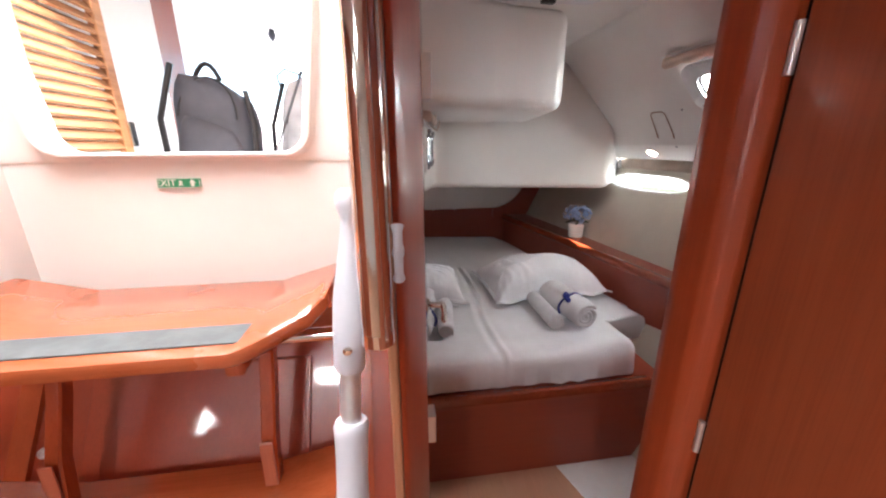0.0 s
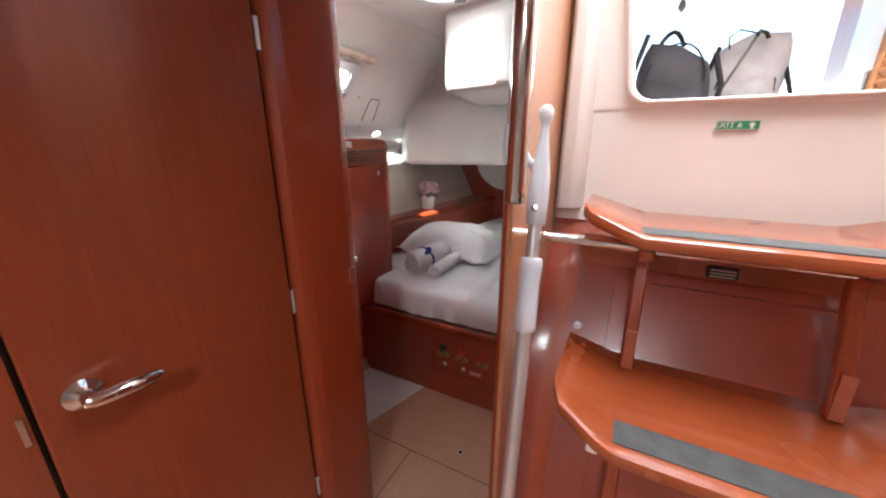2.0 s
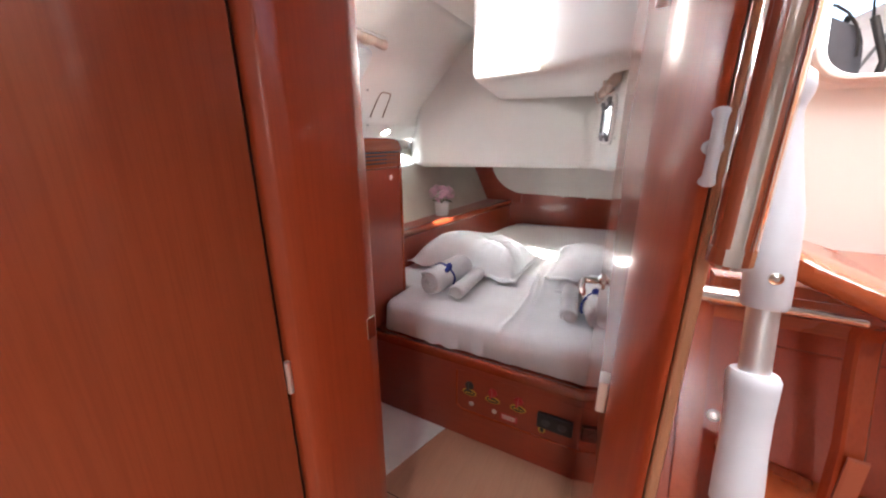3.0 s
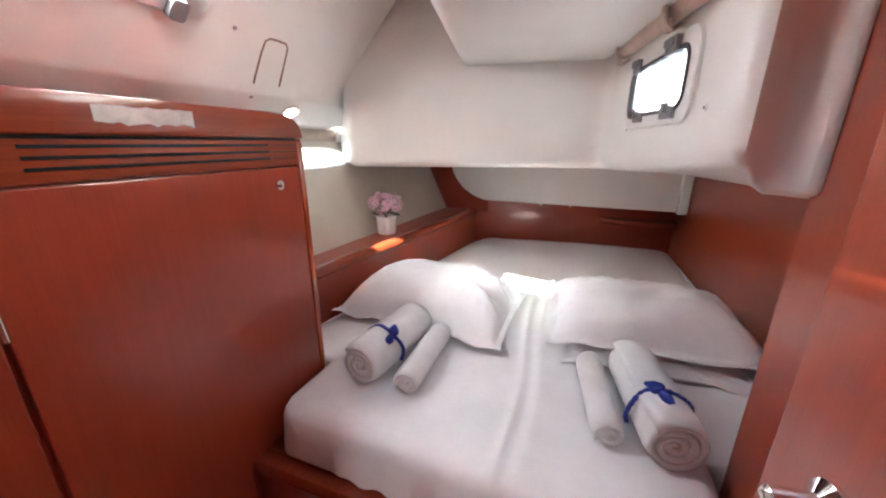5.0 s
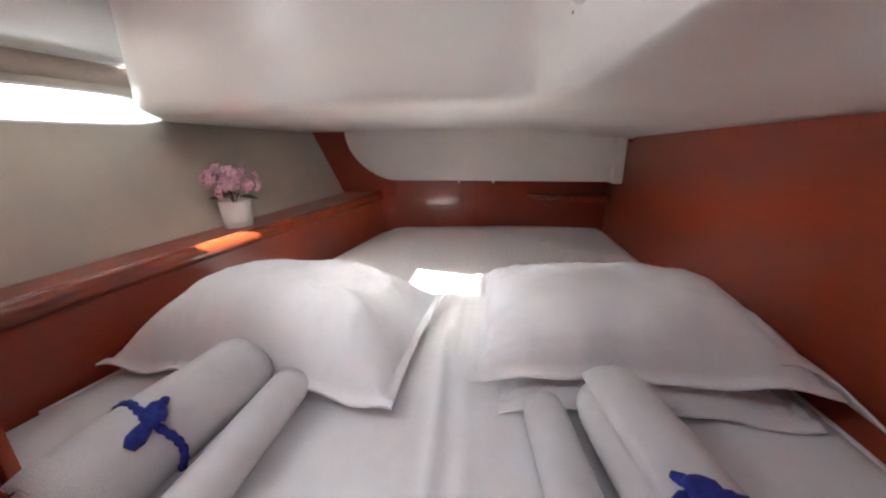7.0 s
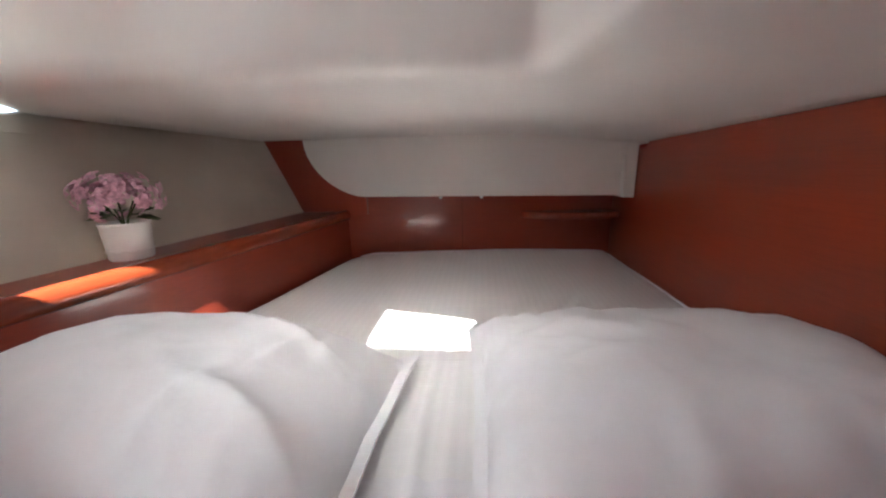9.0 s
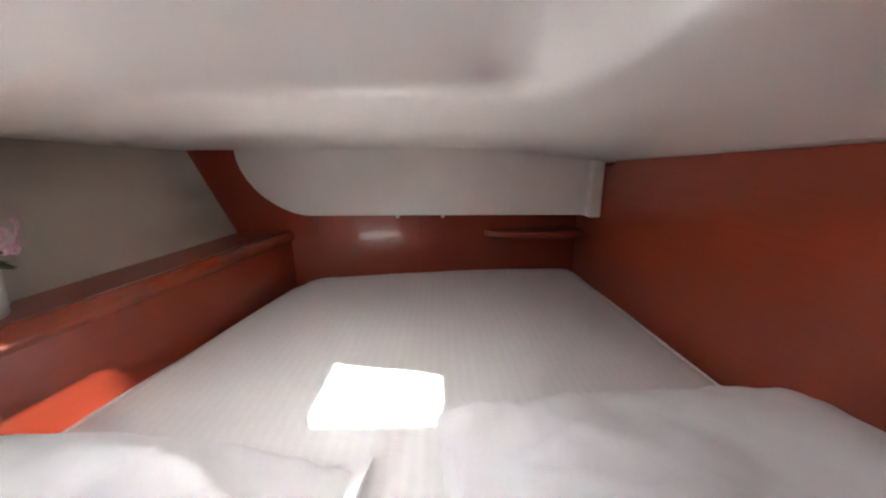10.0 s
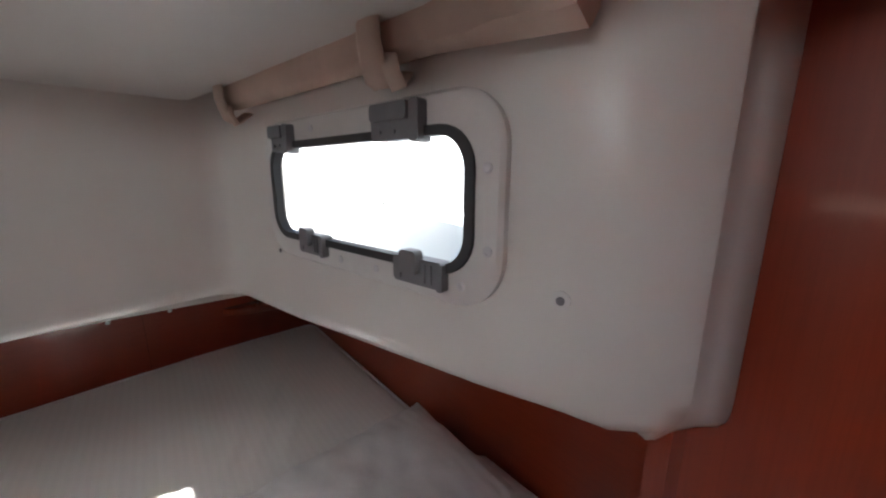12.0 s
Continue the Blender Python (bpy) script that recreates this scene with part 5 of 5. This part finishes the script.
    for s in (-1, 1):
        bm = prism([(MID + s * 0.318, 1.0), (MID + s * 0.335, 0.985), (MID + s * 0.362, 0.985), (MID + s * 0.370, 1.0), (MID + s * 0.370, 1.036), (MID + s * 0.305, 1.036)], "z", 1.19, 1.95, 0.004)
        setting("trim_companionway_side", bm, M_GEL, "white gelcoat side rail of the companionway", "trim", 40)
    s = thing("exit_sign", (MID, 1.03, 1.381), "small green and white exit sign on the white panel", "sign")
    part("plate", box(-0.4505, -0.3745, 1.0290, 1.0348, 1.381, 1.399), M_GREEN, s)
    cu = bpy.data.curves.new("letters", "FONT")
    cu.body, cu.size, cu.extrude, cu.align_x, cu.align_y = "EXIT", 0.0175, 0.0004, "CENTER", "CENTER"
    tmp = new("tmp_letters", cu)
    tmp.matrix_world = pose(-0.4345, 1.0283, 1.390, 90, 0, 0)
    dg = bpy.context.evaluated_depsgraph_get()
    me = bpy.data.meshes.new_from_object(tmp.evaluated_get(dg))
    me.transform(pose(-0.4345, 1.0283, 1.390, 90, 0, 0))
    bpy.data.objects.remove(tmp)
    bm = bmesh.new()
    bm.from_mesh(me)
    part("letters", bm, M_SIGNW, s, "white EXIT lettering", False, False)
    bm = tube([(-0.4120, 1.0283, 1.385), (-0.4085, 1.0283, 1.390), (-0.4075, 1.0283, 1.3945)], 0.0013, 6)
    tube([(-0.4095, 1.0283, 1.390), (-0.4045, 1.0283, 1.3855)], 0.0011, 6, bm)
    tube([(-0.4110, 1.0283, 1.3930), (-0.4045, 1.0283, 1.3915)], 0.0010, 6, bm)
    part("runner_mark", bm, M_SIGNW, s)
    part("arrow", prism([(-0.3900, 1.383), (-0.3850, 1.383), (-0.3850, 1.390), (-0.3815, 1.390), (-0.3875, 1.397), (-0.3935, 1.390), (-0.3900, 1.390)], "y", 1.0280, 1.0293), M_SIGNW, s)
    part("edge", ring_plate([(-0.038, -0.009), (0.038, -0.009), (0.038, 0.009), (-0.038, 0.009)], [(-0.0372, -0.0082), (0.0372, -0.0082), (0.0372, 0.0082), (-0.0372, 0.0082)], lambda u, v, d: (-0.4125 + u, 1.0291 - d, 1.390 + v), 0.0006), M_SIGNW, s)


companionway()


def pole_and_hook():
    p = thing("grab_pole", (-0.764, 0.605, 1.26), "tall polished steel grab pole on the mahogany post", "grab pole")
    part("tube", tube([(-0.764, 0.606, 1.262), (-0.764, 0.606, 1.95)], 0.0165, 18), M_CHROME, p, "", 40)
    part("end_plug", lathe([(0.0, 0.0), (0.013, 0.002), (0.0168, 0.006), (0.0168, 0.02)], (-0.764, 0.606, 1.256), 18), M_CHROME, p)
    both(p)
    h = thing("boat_hook", (-0.722, 0.40, 0.0), "white boat hook standing against the companionway cheek", "boat hook", "boat hooks")

    def at(z):
        return Vector((-0.736 + 0.03 * (1.40 - z), 0.662 - (1.40 - z) * 0.24, z))

    def seg(name, prof, mat, label=""):
        part(name, tube([at(z) for z, r in prof], [r for z, r in prof], 18), mat, h, label, 40)
    seg("pole", [(0.0, 0.0125), (1.06, 0.0125)], M_ALU, "pale aluminium pole")
    seg("grip", [(1.045, 0.0165), (1.05, 0.0185), (1.075, 0.0180), (1.10, 0.0170), (1.13, 0.0172), (1.155, 0.0185), (1.163, 0.0190), (1.168, 0.0165)], M_HOOK, "ribbed white plastic grip")
    seg("upper_pole", [(1.16, 0.0112), (1.235, 0.0112)], M_ALU)
    seg("head", [(1.222, 0.0145), (1.226, 0.0165), (1.27, 0.0172), (1.30, 0.0165), (1.35, 0.0095), (1.378, 0.0068), (1.385, 0.0080), (1.392, 0.0110), (1.400, 0.0122), (1.408, 0.0110), (1.413, 0.006)], M_HOOK, "white plastic hook head")
    hook = [at(1.315) + Vector((-0.008, 0, 0)), at(1.325) + Vector((-0.022, -0.002, 0.0)), at(1.345) + Vector((-0.034, -0.004, 0)), at(1.362) + Vector((-0.042, -0.005, 0))]
    part("hook", tube(hook, [0.010, 0.0075, 0.0065, 0.0075], 12), M_HOOK, h, "", 60)
    part("rivet", lathe([(0.005, 0), (0.005, 0.002), (0.002, 0.003)], at(1.252) + Vector((0.0, -0.0168, 0)), 10, None, Vector((0, -1, 0))), M_CHROME, h)
    both(h)
    c = thing("cleat_hook", (-0.788, 0.635, 1.31), "white plastic cleat on the mahogany door post", "cleat")
    out = Vector((0.0, -1.0, 0))
    mount = Vector((-0.788, 0.636, 1.352))
    bar = [mount + out * a + Vector((0, 0, b)) for a, b in ((0.013, -0.028), (0.017, -0.022), (0.019, 0.0), (0.017, 0.022), (0.013, 0.028))]
    part("bar", tube(bar, [0.0066, 0.0048, 0.0048, 0.0048, 0.0066], 12), M_HOOK, c, "", 50)
    part("stem", tube([mount - out * 0.004, mount + out * 0.017], 0.0065, 12), M_HOOK, c)
    both(c)


pole_and_hook()


# ---- the cockpit outside ----
def cockpit():
    setting("ground_cockpit_sole", box(-0.74, -0.05, 1.06, 4.2, 1.235, 1.27), M_GEL, "white gelcoat cockpit sole", "floor")
    setting("wall_cockpit_aft", box(-1.6, 0.8, 4.15, 4.25, 1.18, 1.80), M_GEL, "white gelcoat aft cockpit coaming", "wall")
    for s in (-1, 1):
        bm = box(MID + s * 0.75 - 0.1, MID + s * 0.75 + 0.1, 2.70, 4.2, 1.235, 1.70, 0.03)
        setting("wall_cockpit_seat", bm, M_GEL, "white gelcoat cockpit seat front", "wall")
        bm = box(MID + s * 0.335 - 0.008, MID + s * 0.335 + 0.008, 1.07, 1.74, 1.2, 1.99)
        setting("wall_cockpit_side", bm, M_GEL, "white gelcoat side of the cockpit well", "wall")
    for s in (-1, 1):
        d = thing("louvred_door", (MID + s * 0.27, 1.2, 1.45), "teak louvred companionway door folded open", "door")
        x = MID + s * 0.285
        y0, y1, z0, z1 = 1.085, 1.345, 1.40, 1.94
        for a, b, nm in ((y0, y0 + 0.03, "stile"), (y1 - 0.03, y1, "stile")):
            part(nm, box(x - 0.009, x + 0.009, a, b, z0, z1, 0.003), M_LOUVRE, d)
        for a, b in ((z0, z0 + 0.045), (z1 - 0.04, z1)):
            part("rail", box(x - 0.009, x + 0.009, y0 + 0.03, y1 - 0.03, a, b, 0.003), M_LOUVRE, d)
        k, z = 0, z0 + 0.05
        while z < z1 - 0.05:
            bm = prism([(x - 0.009, z + 0.018), (x - 0.005, z + 0.022), (x + 0.009, z + 0.004), (x + 0.005, z)], "y", y0 + 0.03, y1 - 0.03)
            part("slat", bm, M_LOUVRE, d)
            z += 0.0235
        part("hinge", box(x - s * 0.010 - 0.006, x - s * 0.010 + 0.006, y1 - 0.01, y1 + 0.012, z0 + 0.06, z0 + 0.12, 0.002), M_CHROME, d, "steel hinge")


cockpit()


def backpack(c, w, d, h, mat, label, lean=0.0, slant=0.16):
    t = thing("backpack", c, label, "backpack")
    m = Matrix.Translation(c) @ Matrix.Rotation(radians(lean), 4, "Y")

    def shell(w, d, h, oy, bot, power, seed):
        rows = []
        for j in range(15):
            f = j / 14
            k = (1 - abs(2 * f - 1) ** power) ** (1 / power) if 0 < f < 1 else 0.02
            taper = 1 - 0.16 * f
            row = []
            for i in range(28):
                a = 2 * math.pi * i / 28
                ca, sa = math.cos(a), math.sin(a)
                x = w / 2 * taper * k * math.copysign(abs(ca) ** 0.5, ca)
                y = oy + d / 2 * k * math.copysign(abs(sa) ** 0.6, sa)
                row.append(m @ Vector((x + 0.006 * noise.noise((ca * 2, f * 5, seed)), y, (bot + h * f) * (1 - slant * (0.5 + x / w)))))
            rows.append(row)
        return loft(rows, None, True)
    part("body", shell(w, d, h, 0, 0, 4.2, 1), mat, t, "", 60)
    part("pocket", shell(w * 0.80, d * 0.5, h * 0.66, -d * 0.36, h * 0.04, 4.0, 4), mat, t, "front pocket", 60)
    part("handle", tube([m @ Vector((w * 0.05 * q - 0.10 * w, 0, h * 0.88 + 0.045 * (1 - (q / 3) ** 2))) for q in (-3, -2, -1, 0, 1, 2, 3)], 0.007, 8), M_BLACK, t, "black carrying loop", 60)
    for s in (-1, 1):
        part("strap", tube([m @ Vector((s * w * 0.40, -d * 0.30, h * (0.88 - 0.07 * s))), m @ Vector((s * w * 0.52, -d * 0.5, h * 0.6)), m @ Vector((s * w * 0.50, -d * 0.45, h * 0.2)), m @ Vector((s * w * 0.44, -d * 0.2, h * 0.04))], 0.008, 8), M_BLACK, t, "black shoulder strap", 60)
    part("zip", tube([m @ Vector((w * 0.33 * math.cos(a), -d * 0.50 + 0.02 * math.sin(a), h * (0.62 + 0.26 * math.sin(a)))) for a in (math.pi * k / 10 for k in range(11))], 0.003, 6), M_BLACK, t)
    return t


backpack((-0.535, 1.52, 1.27), 0.24, 0.16, 0.43, M_PACK, "charcoal nylon backpack standing in the cockpit", 3, 0.22)
backpack((-0.315, 1.78, 1.27), 0.25, 0.15, 0.42, M_PACK2, "pale grey nylon bag standing in the bright cockpit", 5, -0.16)
stick = thing("walking_stick", (-0.476, 1.64, 1.27), "thin dark stick with a strap leaning in the cockpit", "stick")
part("shaft", tube([(-0.476, 1.64, 1.272), (-0.395, 1.64, 1.459), (-0.295, 1.64, 1.692)], 0.004, 8), M_GREYP, stick)
part("handle", tube([(-0.300, 1.64, 1.680), (-0.294, 1.64, 1.697), (-0.278, 1.64, 1.690), (-0.268, 1.64, 1.672)], 0.006, 8), M_BLACK, stick, "black bent handle", 60)
part("strap", tube([(-0.298, 1.64, 1.69), (-0.345, 1.64, 1.705), (-0.372, 1.64, 1.685), (-0.365, 1.64, 1.650)], 0.003, 6), M_BLACK, stick, "thin dark wrist strap", 60)
fender = thing("hanging_fitting", (-0.50, 2.12, 1.93), "small dark fitting hanging on a cord in the cockpit", "fitting")
part("cord", tube([(-0.50, 2.12, 1.96), (-0.50, 2.12, 2.35)], 0.003, 6), M_PLASTIC, fender)
part("body", lathe([(0.0, -0.03), (0.014, -0.012), (0.017, 0.0), (0.010, 0.02), (0.004, 0.035)], (-0.50, 2.12, 1.93), 14), M_GREYP, fender, "", 50)


# ---- the other cabin ----
for ob in BOTH:
    mirrored(ob)
door_far = mirrored(door_near)
door_far.location = Vector(door_far.location) + Vector((-0.03, 0.119, 0))
blind = thing("hatch_blind", (2 * MID + 1.345, 1.30, 1.93), "brown pleated blind drawn across the deck hatch", "blind")
part("cloth", loft([[(2 * MID + 1.20 + 0.29 * k / 24, 1.12, 1.944 - 0.006 * (k % 2)) for k in range(25)], [(2 * MID + 1.20 + 0.29 * k / 24, 1.60, 1.944 - 0.006 * (k % 2)) for k in range(25)]]), M_SHADE, blind)
thick(blind.children[0], 0.003)
blue = mirrored(pink, {M_PETAL_P: M_PETAL_B}, "pale blue hydrangea in a white pot on the mahogany ledge")
